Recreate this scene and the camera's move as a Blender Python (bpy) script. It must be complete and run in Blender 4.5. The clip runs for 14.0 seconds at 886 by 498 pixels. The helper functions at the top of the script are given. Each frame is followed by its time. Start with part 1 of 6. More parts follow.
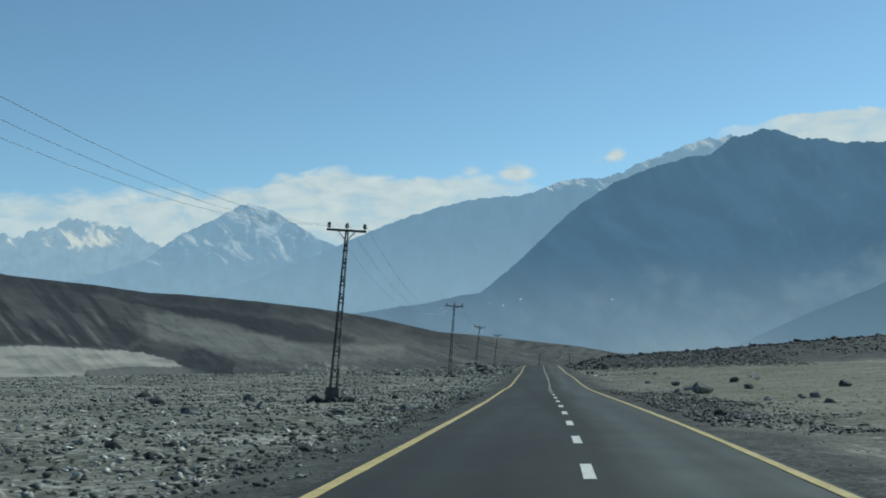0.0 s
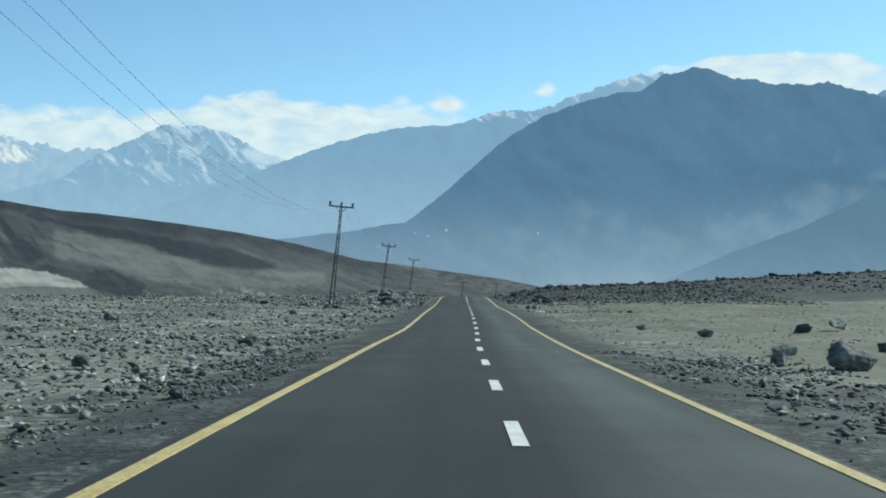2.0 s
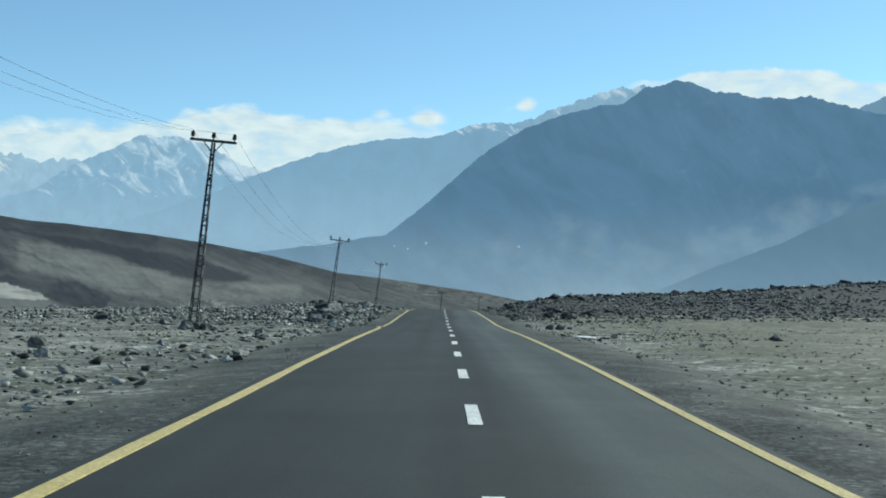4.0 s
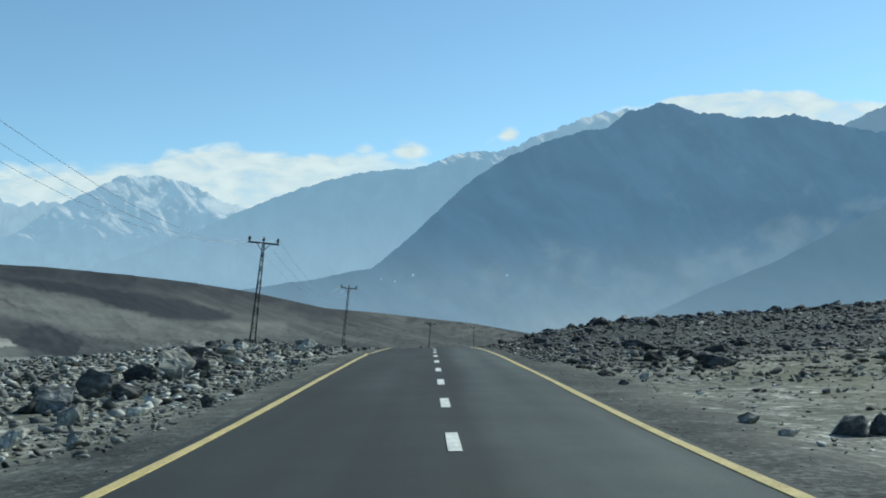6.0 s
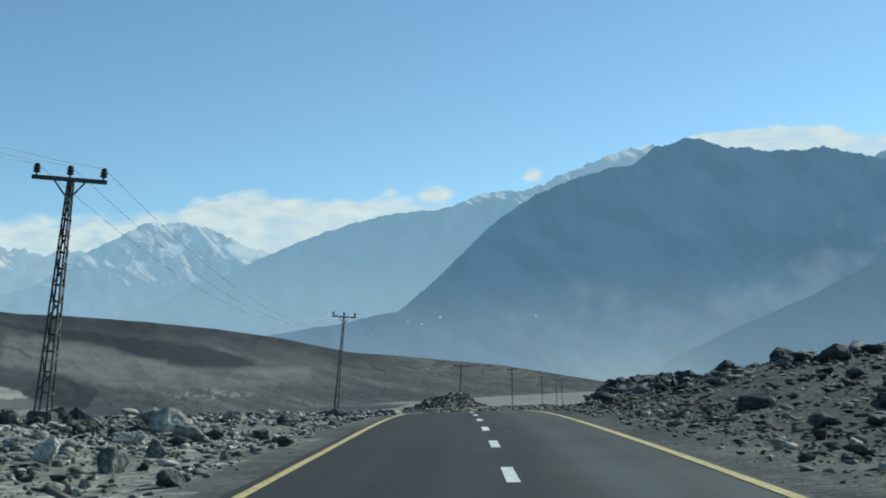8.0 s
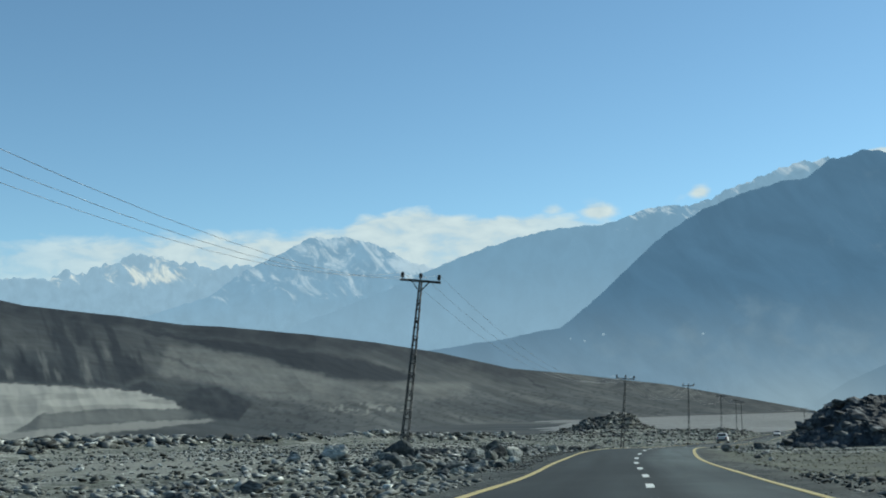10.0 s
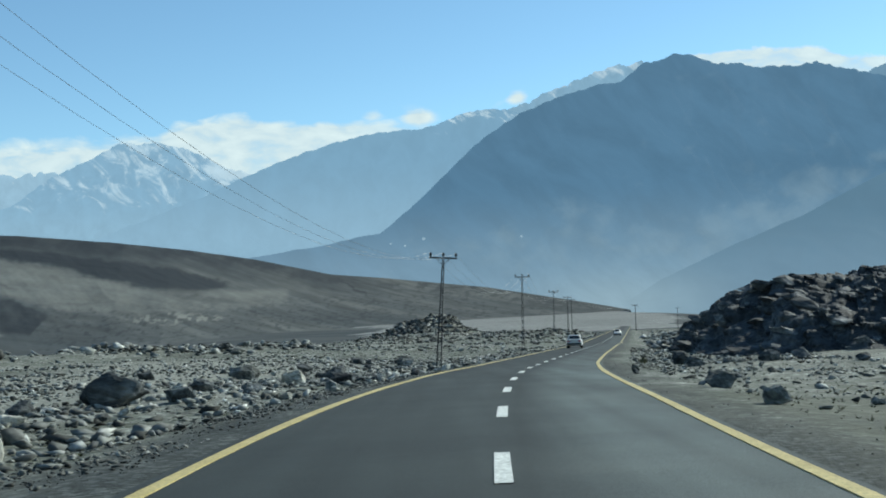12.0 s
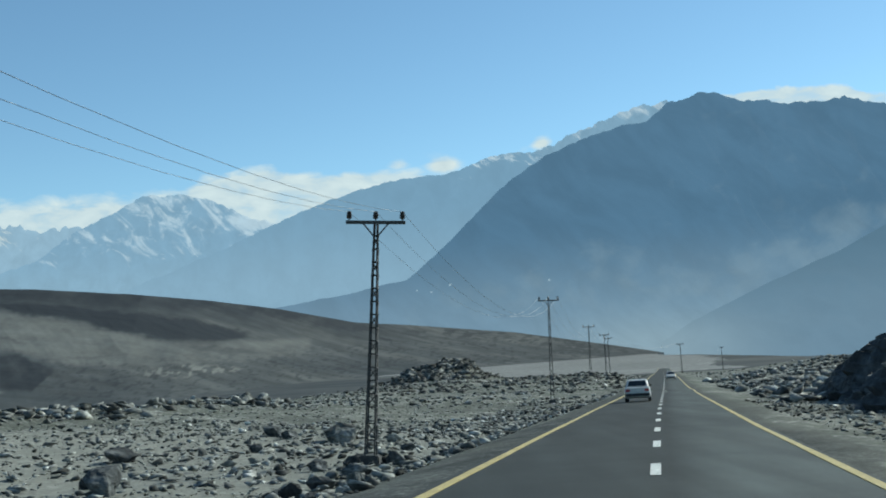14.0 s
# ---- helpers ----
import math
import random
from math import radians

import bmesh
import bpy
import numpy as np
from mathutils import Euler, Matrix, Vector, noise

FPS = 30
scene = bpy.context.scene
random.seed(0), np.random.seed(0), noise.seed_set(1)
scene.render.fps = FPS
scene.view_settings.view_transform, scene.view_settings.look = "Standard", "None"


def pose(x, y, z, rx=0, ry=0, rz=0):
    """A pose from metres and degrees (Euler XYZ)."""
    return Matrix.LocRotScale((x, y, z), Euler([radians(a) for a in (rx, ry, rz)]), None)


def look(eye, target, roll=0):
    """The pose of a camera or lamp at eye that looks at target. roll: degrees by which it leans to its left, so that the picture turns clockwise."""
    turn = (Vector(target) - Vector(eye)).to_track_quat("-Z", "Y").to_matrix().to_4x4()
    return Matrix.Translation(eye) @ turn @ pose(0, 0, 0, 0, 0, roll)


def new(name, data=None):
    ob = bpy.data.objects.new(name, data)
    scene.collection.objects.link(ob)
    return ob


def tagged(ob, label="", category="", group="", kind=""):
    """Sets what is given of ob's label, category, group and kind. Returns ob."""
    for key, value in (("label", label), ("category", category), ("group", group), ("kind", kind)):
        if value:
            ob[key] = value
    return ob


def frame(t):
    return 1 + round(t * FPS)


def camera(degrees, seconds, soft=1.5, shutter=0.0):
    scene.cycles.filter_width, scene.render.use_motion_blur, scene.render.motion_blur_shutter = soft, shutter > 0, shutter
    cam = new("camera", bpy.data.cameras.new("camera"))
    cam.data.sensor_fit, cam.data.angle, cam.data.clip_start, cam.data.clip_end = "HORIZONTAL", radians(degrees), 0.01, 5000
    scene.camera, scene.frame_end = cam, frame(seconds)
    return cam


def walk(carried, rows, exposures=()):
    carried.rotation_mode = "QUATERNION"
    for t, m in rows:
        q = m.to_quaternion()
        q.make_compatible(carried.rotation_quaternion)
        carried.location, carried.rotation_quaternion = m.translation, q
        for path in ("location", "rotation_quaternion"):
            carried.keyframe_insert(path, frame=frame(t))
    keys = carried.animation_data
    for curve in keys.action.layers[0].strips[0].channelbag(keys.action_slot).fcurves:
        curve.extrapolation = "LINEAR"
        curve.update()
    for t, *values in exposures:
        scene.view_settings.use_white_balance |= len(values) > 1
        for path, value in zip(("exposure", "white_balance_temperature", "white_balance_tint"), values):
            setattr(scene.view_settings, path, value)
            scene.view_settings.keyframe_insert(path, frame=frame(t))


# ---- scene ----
cam = camera(40.1, 14.0, soft=1.9)
PATH = [
    (0, pose(-0.64, -27.37, 1.464, 95.66, 0.78, 4.61)),
    (0.5, pose(-0.75, -15.19, 1.378, 93.46, 0.57, 4.09)),
    (1, pose(-0.66, -2.98, 1.348, 92.14, 1.00, 3.32)),
    (1.5, pose(-0.54, 9.30, 1.352, 92.02, 0.50, 2.02)),
    (2, pose(-0.53, 21.63, 1.383, 92.38, -0.82, 1.02)),
    (2.2, pose(-0.47, 26.59, 1.313, 92.06, -0.85, 0.80)),
    (4.3, pose(-0.34, 79.91, 1.420, 93.16, -1.01, 0.05)),
    (4.5, pose(-0.37, 85.13, 1.493, 93.18, -1.06, 0.21)),
    (5, pose(-0.36, 98.28, 1.595, 92.82, -0.23, 1.12)),
    (5.5, pose(-0.33, 111.40, 1.832, 93.57, 0.63, 0.72)),
    (6, pose(-0.35, 124.41, 1.997, 94.55, 0.99, -0.42)),
    (6.5, pose(-0.55, 137.41, 2.065, 94.67, 0.27, -0.76)),
    (7, pose(-0.81, 150.36, 2.345, 94.59, -0.33, -0.40)),
    (7.5, pose(-0.92, 163.24, 2.644, 95.60, 0.50, -0.09)),
    (8, pose(-0.89, 176.02, 2.893, 96.59, 2.04, 0.93)),
    (8.5, pose(-0.86, 188.70, 3.024, 97.65, 1.51, 6.27)),
    (8.7, pose(-0.86, 193.75, 3.056, 97.96, 1.22, 9.32)),
    (10.8, pose(-1.08, 246.47, 2.861, 96.41, 0.39, 6.79)),
    (11, pose(-1.09, 251.66, 2.706, 95.63, 1.12, 5.34)),
    (11.5, pose(-1.05, 264.75, 2.554, 93.70, 2.03, 1.85)),
    (12, pose(-0.88, 277.90, 2.186, 92.95, 2.35, 0.19)),
    (12.5, pose(-0.40, 290.99, 2.024, 91.90, 3.90, -0.87)),
    (13, pose(0.39, 304.02, 1.811, 93.80, 3.66, -1.55)),
    (13.5, pose(1.32, 316.96, 1.384, 94.82, 4.07, -1.47)),
    (14, pose(2.50, 329.76, 1.101, 95.24, 3.54, 1.58)),
]
EXPOSURE = [(0, 0.15), (0.5, 0.35), (1.0, 0.53), (1.5, 0.55), (2.2, 0.54), (4.3, 0.52), (5.0, 0.56), (5.5, 0.64), (6.0, 0.46), (6.5, 0.40), (7, 0.54), (7.5, 0.46), (8, 0.36), (8.7, 0.28), (10.8, 0.36), (11.5, 0.56), (12, 0.50),
            (12.6, 0.68), (13.0, 0.6), (13.5, 0.37), (14, 0.36)]
walk(cam, PATH, [(t, stops, 6640, -1) for t, stops in EXPOSURE])

# ---- sky, sun, exposure ----
SUN_AZ, SUN_EL = radians(55), radians(33)      # azimuth from +y towards +x
world = bpy.data.worlds.new("sky")
scene.world = world
world.use_nodes = True
wn, wl = world.node_tree.nodes, world.node_tree.links
wn.clear()


def wmath(op, a, b=0.0, clamp=False):
    n = wn.new("ShaderNodeMath")
    n.operation, n.use_clamp = op, clamp
    for i, v in enumerate((a, b)):
        if isinstance(v, (int, float)):
            n.inputs[i].default_value = v
        else:
            wl.new(v, n.inputs[i])
    return n.outputs[0]


sky = wn.new("ShaderNodeTexSky")
sky.sky_type, sky.sun_disc = "NISHITA", False
sky.sun_elevation, sky.sun_rotation = SUN_EL, SUN_AZ
sky.altitude, sky.air_density, sky.dust_density, sky.ozone_density = 2300, 1.0, 0.7, 1.2
coord = wn.new("ShaderNodeTexCoord")
sep = wn.new("ShaderNodeSeparateXYZ")
wl.new(coord.outputs["Generated"], sep.inputs[0])
azim = wmath("MULTIPLY", wmath("ARCTAN2", sep.outputs[0], sep.outputs[1]), 57.2958)
elev = wmath("MULTIPLY", wmath("ARCSINE", sep.outputs[2]), 57.2958)
comb = wn.new("ShaderNodeCombineXYZ")
wl.new(wmath("MULTIPLY", azim, 0.55), comb.inputs[0])
wl.new(wmath("MULTIPLY", elev, 1.35), comb.inputs[1])
cn = wn.new("ShaderNodeTexNoise")
cn.inputs["Scale"].default_value, cn.inputs["Detail"].default_value = 1.0, 8.0
cn.inputs["Roughness"].default_value, cn.inputs["Distortion"].default_value = 0.58, 0.35
wl.new(comb.outputs[0], cn.inputs["Vector"])
billow = wmath("SUBTRACT", cn.outputs["Fac"], 0.5)


def by_bearing(stops, low, high):
    """A value that runs with the bearing through (bearing, value) stops."""
    ramp = wn.new("ShaderNodeValToRGB")
    ramp.color_ramp.interpolation = "EASE"
    els = ramp.color_ramp.elements
    while len(els) < len(stops):
        els.new(0.5)
    for e, (a, v) in zip(els, stops):
        g = (v - low) / (high - low)
        e.position, e.color = (a + 70) / 140, (g, g, g, 1)
    wl.new(wmath("DIVIDE", wmath("ADD", azim, 70.0), 140.0), ramp.inputs["Fac"])
    return wmath("ADD", wmath("MULTIPLY", ramp.outputs[0], high - low), low)


# the cloud lying along the crests: the height of its upper edge, how thick it is and how soft the edge
CLOUD_TOP = [(-70, 9.5), (-45, 8.6), (-30, 7.7), (-22, 8.1), (-16.5, 8.3), (-13.2, 8.5), (-12.1, 9.0), (-10.6, 9.15), (-9.2, 9.35), (-8.2, 9.05), (-7.2, 8.95), (-4.5, 8.95),
             (-2.6, 8.85), (-0.6, 8.75), (0.6, 8.3), (7.6, 10.2), (9.3, 10.72), (10.4, 10.8), (11.6, 11.2), (14, 11.22), (16.5, 11.12), (18.0, 10.9), (18.9, 10.55), (21.5, 10.1), (30, 9.5), (50, 10), (70, 11)]
CLOUD_THICK = [(-70, 0.6), (-30, 0.55), (-22, 0.95), (-16, 1.0), (-13, 0.95), (-11.8, 1.0), (-9.5, 1.0), (-5, 1.0), (-3, 0.9), (-1.2, 0.7), (0.4, 0.25), (1.2, 0.0), (8.3, 0.0),
               (9.1, 0.55), (10.6, 0.6), (11.3, 1.0), (17, 1.0), (20, 0.95), (24, 0.8), (30, 0.4), (50, 0.6), (70, 0.7)]
CLOUD_SOFT = [(-70, 1.2), (-16, 0.65), (-12.5, 0.35), (-2, 0.3), (9, 0.12), (20, 0.2), (70, 1.0)]
above = wmath("SUBTRACT", by_bearing(CLOUD_TOP, 7.0, 12.0), wmath("SUBTRACT", elev, 0.22))
above = wmath("ADD", above, wmath("MULTIPLY", billow, wmath("ADD", wmath("MULTIPLY", by_bearing(CLOUD_SOFT, 0.0, 1.5), 1.6), 0.62)))
thick = wmath("DIVIDE", above, by_bearing(CLOUD_SOFT, 0.0, 1.5), True)
thick = wmath("MULTIPLY", thick, by_bearing(CLOUD_THICK, 0.0, 1.0))
streaks = wmath("ADD", wmath("MULTIPLY", billow, 1.9), 1.0, True)
thick = wmath("MULTIPLY", wmath("MULTIPLY", thick, streaks, True), 0.93)
# single puffs: bearing, height, half width, half height, density
for ca, ce, wa, we, dens in ((-3.15, 9.3, 0.55, 0.28, 0.9), (-1.0, 9.15, 0.8, 0.42, 1.7), (3.75, 9.85, 0.5, 0.33, 1.5), (2.6, 9.55, 0.7, 0.3, 0.5)):
    u = wmath("DIVIDE", wmath("SUBTRACT", azim, ca), wa)
    v = wmath("DIVIDE", wmath("SUBTRACT", elev, ce), we)
    r2 = wmath("ADD", wmath("MULTIPLY", u, u), wmath("MULTIPLY", v, v))
    g = wmath("MULTIPLY", wmath("EXPONENT", wmath("MULTIPLY", r2, -1.0)), dens)
    g = wmath("MULTIPLY", wmath("ADD", wmath("SUBTRACT", g, 0.3), wmath("MULTIPLY", billow, 2.2)), wmath("MULTIPLY", g, 1.6, True), True)
    thick = wmath("MAXIMUM", thick, g)
lit_cloud = wn.new("ShaderNodeMix")
lit_cloud.data_type = "RGBA"
wl.new(wmath("ADD", wmath("MULTIPLY", billow, 2.6), 0.55, True), lit_cloud.inputs["Factor"])
lit_cloud.inputs["A"].default_value = (3.4, 4.1, 4.75, 1)
lit_cloud.inputs["B"].default_value = (4.6, 5.2, 5.6, 1)
tint = wn.new("ShaderNodeMix")
tint.data_type, tint.blend_type = "RGBA", "MULTIPLY"
tint.inputs["Factor"].default_value = 1.0
wl.new(sky.outputs[0], tint.inputs["A"])
tint.inputs["B"].default_value = (0.755, 0.925, 0.965, 1)
mix = wn.new("ShaderNodeMix")
mix.data_type = "RGBA"
wl.new(thick, mix.inputs["Factor"])
wl.new(tint.outputs["Result"], mix.inputs["A"])
wl.new(lit_cloud.outputs["Result"], mix.inputs["B"])
bg = wn.new("ShaderNodeBackground")
bg.inputs["Strength"].default_value = 0.120
wl.new(mix.outputs["Result"], bg.inputs["Color"])
out = wn.new("ShaderNodeOutputWorld")
wl.new(bg.outputs[0], out.inputs["Surface"])

sun = new("sun", bpy.data.lights.new("sun", "SUN"))
sun.data.energy, sun.data.angle, sun.data.color = 4.2, radians(0.6), (0.99, 0.968, 0.915)
sun.matrix_world = look((0, 0, 0), (-math.sin(SUN_AZ) * math.cos(SUN_EL), -math.cos(SUN_AZ) * math.cos(SUN_EL), -math.sin(SUN_EL)))


# ---- materials ----
def material(name, shades, scale=1.0, fine=12.0, rough=0.9, bump=0.4, bump_scale=8.0, metal=0.0, detail=6.0,
             generated=False, per_object=0.0, per_island=0.0, spec=0.3, grainy=0.38, pebbles=()):
    """A mixed surface: shades blend by broad noise, darkened and lightened by fine grain, with fine relief."""
    m = bpy.data.materials.new(name)
    m.use_nodes = True
    n, l = m.node_tree.nodes, m.node_tree.links
    p = n["Principled BSDF"]
    p.inputs["Roughness"].default_value, p.inputs["Metallic"].default_value = rough, metal
    p.inputs["Specular IOR Level"].default_value = spec
    tc = n.new("ShaderNodeTexCoord")
    src = tc.outputs["Object"]
    if generated:
        geo = n.new("ShaderNodeNewGeometry")
        src = geo.outputs["Position"]
    broad = n.new("ShaderNodeTexNoise")
    broad.inputs["Scale"].default_value, broad.inputs["Detail"].default_value = scale, detail
    broad.inputs["Roughness"].default_value = 0.6
    l.new(src, broad.inputs["Vector"])
    ramp = n.new("ShaderNodeValToRGB")
    els = ramp.color_ramp.elements
    while len(els) < len(shades):
        els.new(0.5)
    for i, (e, c) in enumerate(zip(els, shades)):
        e.position, e.color = 0.34 + 0.32 * i / max(1, len(shades) - 1), (*c, 1)
    l.new(broad.outputs["Fac"], ramp.inputs["Fac"])
    grain = n.new("ShaderNodeTexNoise")
    grain.inputs["Scale"].default_value, grain.inputs["Detail"].default_value = fine, 5.0
    l.new(src, grain.inputs["Vector"])
    g = n.new("ShaderNodeMapRange")
    g.inputs["From Min"].default_value, g.inputs["From Max"].default_value = 0.3, 0.7
    g.inputs["To Min"].default_value, g.inputs["To Max"].default_value = 1 - grainy, 1 + grainy
    l.new(grain.outputs["Fac"], g.inputs["Value"])
    fac = g.outputs[0]
    for amount, node, socket in ((per_object, "ShaderNodeObjectInfo", "Random"), (per_island, "ShaderNodeNewGeometry", "Random Per Island")):
        if amount:
            r = n.new(node)
            mr = n.new("ShaderNodeMapRange")
            mr.inputs["To Min"].default_value, mr.inputs["To Max"].default_value = 1 - amount, 1 + amount
            l.new(r.outputs[socket], mr.inputs["Value"])
            mm = n.new("ShaderNodeMath")
            mm.operation = "MULTIPLY"
            l.new(fac, mm.inputs[0])
            l.new(mr.outputs[0], mm.inputs[1])
            fac = mm.outputs[0]
    for size, contrast in pebbles:
        cells = n.new("ShaderNodeTexVoronoi")
        cells.inputs["Scale"].default_value = 1 / size
        l.new(src, cells.inputs["Vector"])
        pick = n.new("ShaderNodeSeparateColor")
        l.new(cells.outputs["Color"], pick.inputs[0])
        curve_ = n.new("ShaderNodeMath")
        curve_.operation = "POWER"
        l.new(pick.outputs[0], curve_.inputs[0])
        curve_.inputs[1].default_value = 2.5
        lo_hi = n.new("ShaderNodeMapRange")
        lo_hi.inputs["To Min"].default_value, lo_hi.inputs["To Max"].default_value = 1 - 0.45 * contrast, 1 + 1.3 * contrast
        l.new(curve_.outputs[0], lo_hi.inputs["Value"])
        both = n.new("ShaderNodeMath")
        both.operation = "MULTIPLY"
        l.new(fac, both.inputs[0])
        l.new(lo_hi.outputs[0], both.inputs[1])
        fac = both.outputs[0]
    mul = n.new("ShaderNodeVectorMath")
    mul.operation = "SCALE"
    l.new(ramp.outputs[0], mul.inputs[0])
    l.new(fac, mul.inputs["Scale"])
    l.new(mul.outputs[0], p.inputs["Base Color"])
    if bump:
        bn = n.new("ShaderNodeTexNoise")
        bn.inputs["Scale"].default_value, bn.inputs["Detail"].default_value = bump_scale, 8.0
        l.new(src, bn.inputs["Vector"])
        b = n.new("ShaderNodeBump")
        b.inputs["Strength"].default_value, b.inputs["Distance"].default_value = bump, 0.5 / bump_scale
        l.new(bn.outputs["Fac"], b.inputs["Height"])
        l.new(b.outputs[0], p.inputs["Normal"])
    return m


def plain(name, colour, rough=0.5, metal=0.0, spec=0.5, **more):
    return material(name, (tuple(c * 0.92 for c in colour), tuple(c * 1.06 for c in colour)), scale=3.0, fine=40.0, rough=rough,
                    metal=metal, bump=0.05, bump_scale=60.0, spec=spec, **more)


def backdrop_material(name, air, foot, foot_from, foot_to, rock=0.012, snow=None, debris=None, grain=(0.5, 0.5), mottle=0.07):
    """Far land seen through kilometres of air: haze painted as emission, thicker towards the foot, over a little sunlit
    rock.
    snow, debris: (tone, threshold, width) of cover that follows the mesh's "cover" value, broken up by noise."""
    m = bpy.data.materials.new(name)
    m.use_nodes = True
    n, l = m.node_tree.nodes, m.node_tree.links
    n.clear()
    att = n.new("ShaderNodeAttribute")
    att.attribute_name = "bearing"
    cover = n.new("ShaderNodeAttribute")
    cover.attribute_name = "cover"
    sp = n.new("ShaderNodeSeparateXYZ")
    l.new(att.outputs["Vector"], sp.inputs[0])

    def noise_at(fx, fy, skew=0.0, detail=9.0, rough=0.62, distort=0.4):
        lean = op("MULTIPLY", sp.outputs[1], skew)
        cx = n.new("ShaderNodeCombineXYZ")
        l.new(op("MULTIPLY", op("ADD", sp.outputs[0], lean), fx), cx.inputs[0])
        l.new(op("MULTIPLY", sp.outputs[1], fy), cx.inputs[1])
        k = n.new("ShaderNodeTexNoise")
        k.inputs["Scale"].default_value, k.inputs["Detail"].default_value = 1.0, detail
        k.inputs["Roughness"].default_value, k.inputs["Distortion"].default_value = rough, distort
        l.new(cx.outputs[0], k.inputs["Vector"])
        return k.outputs["Fac"]

    def op(kind, a, b, clamp=False):
        k = n.new("ShaderNodeMath")
        k.operation, k.use_clamp = kind, clamp
        for i, v in enumerate((a, b)):
            if isinstance(v, (int, float)):
                k.inputs[i].default_value = v
            else:
                l.new(v, k.inputs[i])
        return k.outputs[0]

    def mr(src, a, b, c, d):
        k = n.new("ShaderNodeMapRange")
        k.interpolation_type = "SMOOTHSTEP"
        for i, v in zip(("From Min", "From Max", "To Min", "To Max"), (a, b, c, d)):
            k.inputs[i].default_value = v
        l.new(src, k.inputs["Value"])
        return k.outputs[0]

    def blend(f, a, b):
        k = n.new("ShaderNodeMix")
        k.data_type = "RGBA"
        l.new(f, k.inputs["Factor"])
        for key, v in (("A", a), ("B", b)):
            if isinstance(v, tuple):
                k.inputs[key].default_value = (*v, 1)
            else:
                l.new(v, k.inputs[key])
        return k.outputs["Result"]

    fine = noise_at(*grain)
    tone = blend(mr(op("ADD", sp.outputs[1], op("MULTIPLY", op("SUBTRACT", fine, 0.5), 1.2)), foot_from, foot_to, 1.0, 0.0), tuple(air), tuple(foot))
    # a patch of low dust haze around bearing 7.5, painted brighter
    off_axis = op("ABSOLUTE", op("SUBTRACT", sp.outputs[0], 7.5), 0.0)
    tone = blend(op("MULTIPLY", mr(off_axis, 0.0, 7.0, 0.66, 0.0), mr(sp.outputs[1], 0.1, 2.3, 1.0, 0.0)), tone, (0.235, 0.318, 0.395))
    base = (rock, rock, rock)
    if debris:
        colour, gate, width = debris
        broken = op("ADD", cover.outputs["Fac"], op("MULTIPLY", op("SUBTRACT", noise_at(0.75, 0.95, -0.25, 5.0, 0.5, 0.3), 0.5), 3.0))
        tone = blend(mr(broken, gate, gate + width, 0.0, 0.42), tone, tuple(colour))
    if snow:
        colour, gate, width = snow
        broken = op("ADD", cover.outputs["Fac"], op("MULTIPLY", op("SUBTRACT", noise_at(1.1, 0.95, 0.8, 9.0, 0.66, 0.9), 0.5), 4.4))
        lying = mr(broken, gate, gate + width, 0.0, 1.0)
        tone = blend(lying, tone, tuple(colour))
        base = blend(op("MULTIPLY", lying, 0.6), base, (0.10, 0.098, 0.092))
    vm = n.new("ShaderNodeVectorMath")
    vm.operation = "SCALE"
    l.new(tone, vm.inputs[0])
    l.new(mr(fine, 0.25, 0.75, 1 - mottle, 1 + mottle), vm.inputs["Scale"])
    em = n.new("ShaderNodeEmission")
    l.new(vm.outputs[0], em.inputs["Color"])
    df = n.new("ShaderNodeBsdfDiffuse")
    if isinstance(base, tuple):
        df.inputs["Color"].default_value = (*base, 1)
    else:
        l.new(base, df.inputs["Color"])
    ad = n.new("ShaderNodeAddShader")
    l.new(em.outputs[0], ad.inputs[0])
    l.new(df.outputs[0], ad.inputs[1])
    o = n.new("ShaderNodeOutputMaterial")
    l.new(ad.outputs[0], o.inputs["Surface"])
    return m


GROUND = material("stony_ground", ((0.083, 0.090, 0.081), (0.146, 0.154, 0.138), (0.226, 0.233, 0.210)), scale=0.11, fine=2.2, rough=0.95,
                  bump=0.5, bump_scale=3.0, generated=True, spec=0.1, pebbles=((0.55, 0.3), (0.22, 0.65), (0.09, 0.6)))
gn, gl = GROUND.node_tree.nodes, GROUND.node_tree.links
shader = gn["Principled BSDF"]
earth = shader.inputs["Base Color"].links[0].from_socket
where = gn.new("ShaderNodeNewGeometry")
patchy = gn.new("ShaderNodeTexNoise")
patchy.inputs["Scale"].default_value, patchy.inputs["Detail"].default_value = 0.45, 8.0
patchy.inputs["Roughness"].default_value = 0.68
gl.new(where.outputs["Position"], patchy.inputs["Vector"])
amount = gn.new("ShaderNodeMapRange")
for key, value in (("From Min", 0.42), ("From Max", 0.68), ("To Min", 0.0), ("To Max", 0.75)):
    amount.inputs[key].default_value = value
gl.new(patchy.outputs["Fac"], amount.inputs["Value"])
olive = gn.new("ShaderNodeMix")
olive.data_type = "RGBA"
gl.new(amount.outputs[0], olive.inputs["Factor"])
gl.new(earth, olive.inputs["A"])
olive.inputs["B"].default_value = (0.056, 0.066, 0.047, 1)
sanded = gn.new("ShaderNodeAttribute")
sanded.attribute_name = "sandy"
partly = gn.new("ShaderNodeMath")
partly.operation = "MULTIPLY"
gl.new(sanded.outputs["Fac"], partly.inputs[0])
partly.inputs[1].default_value = 0.7
tan_ = gn.new("ShaderNodeMix")
tan_.data_type = "RGBA"
gl.new(partly.outputs[0], tan_.inputs["Factor"])
gl.new(olive.outputs["Result"], tan_.inputs["A"])
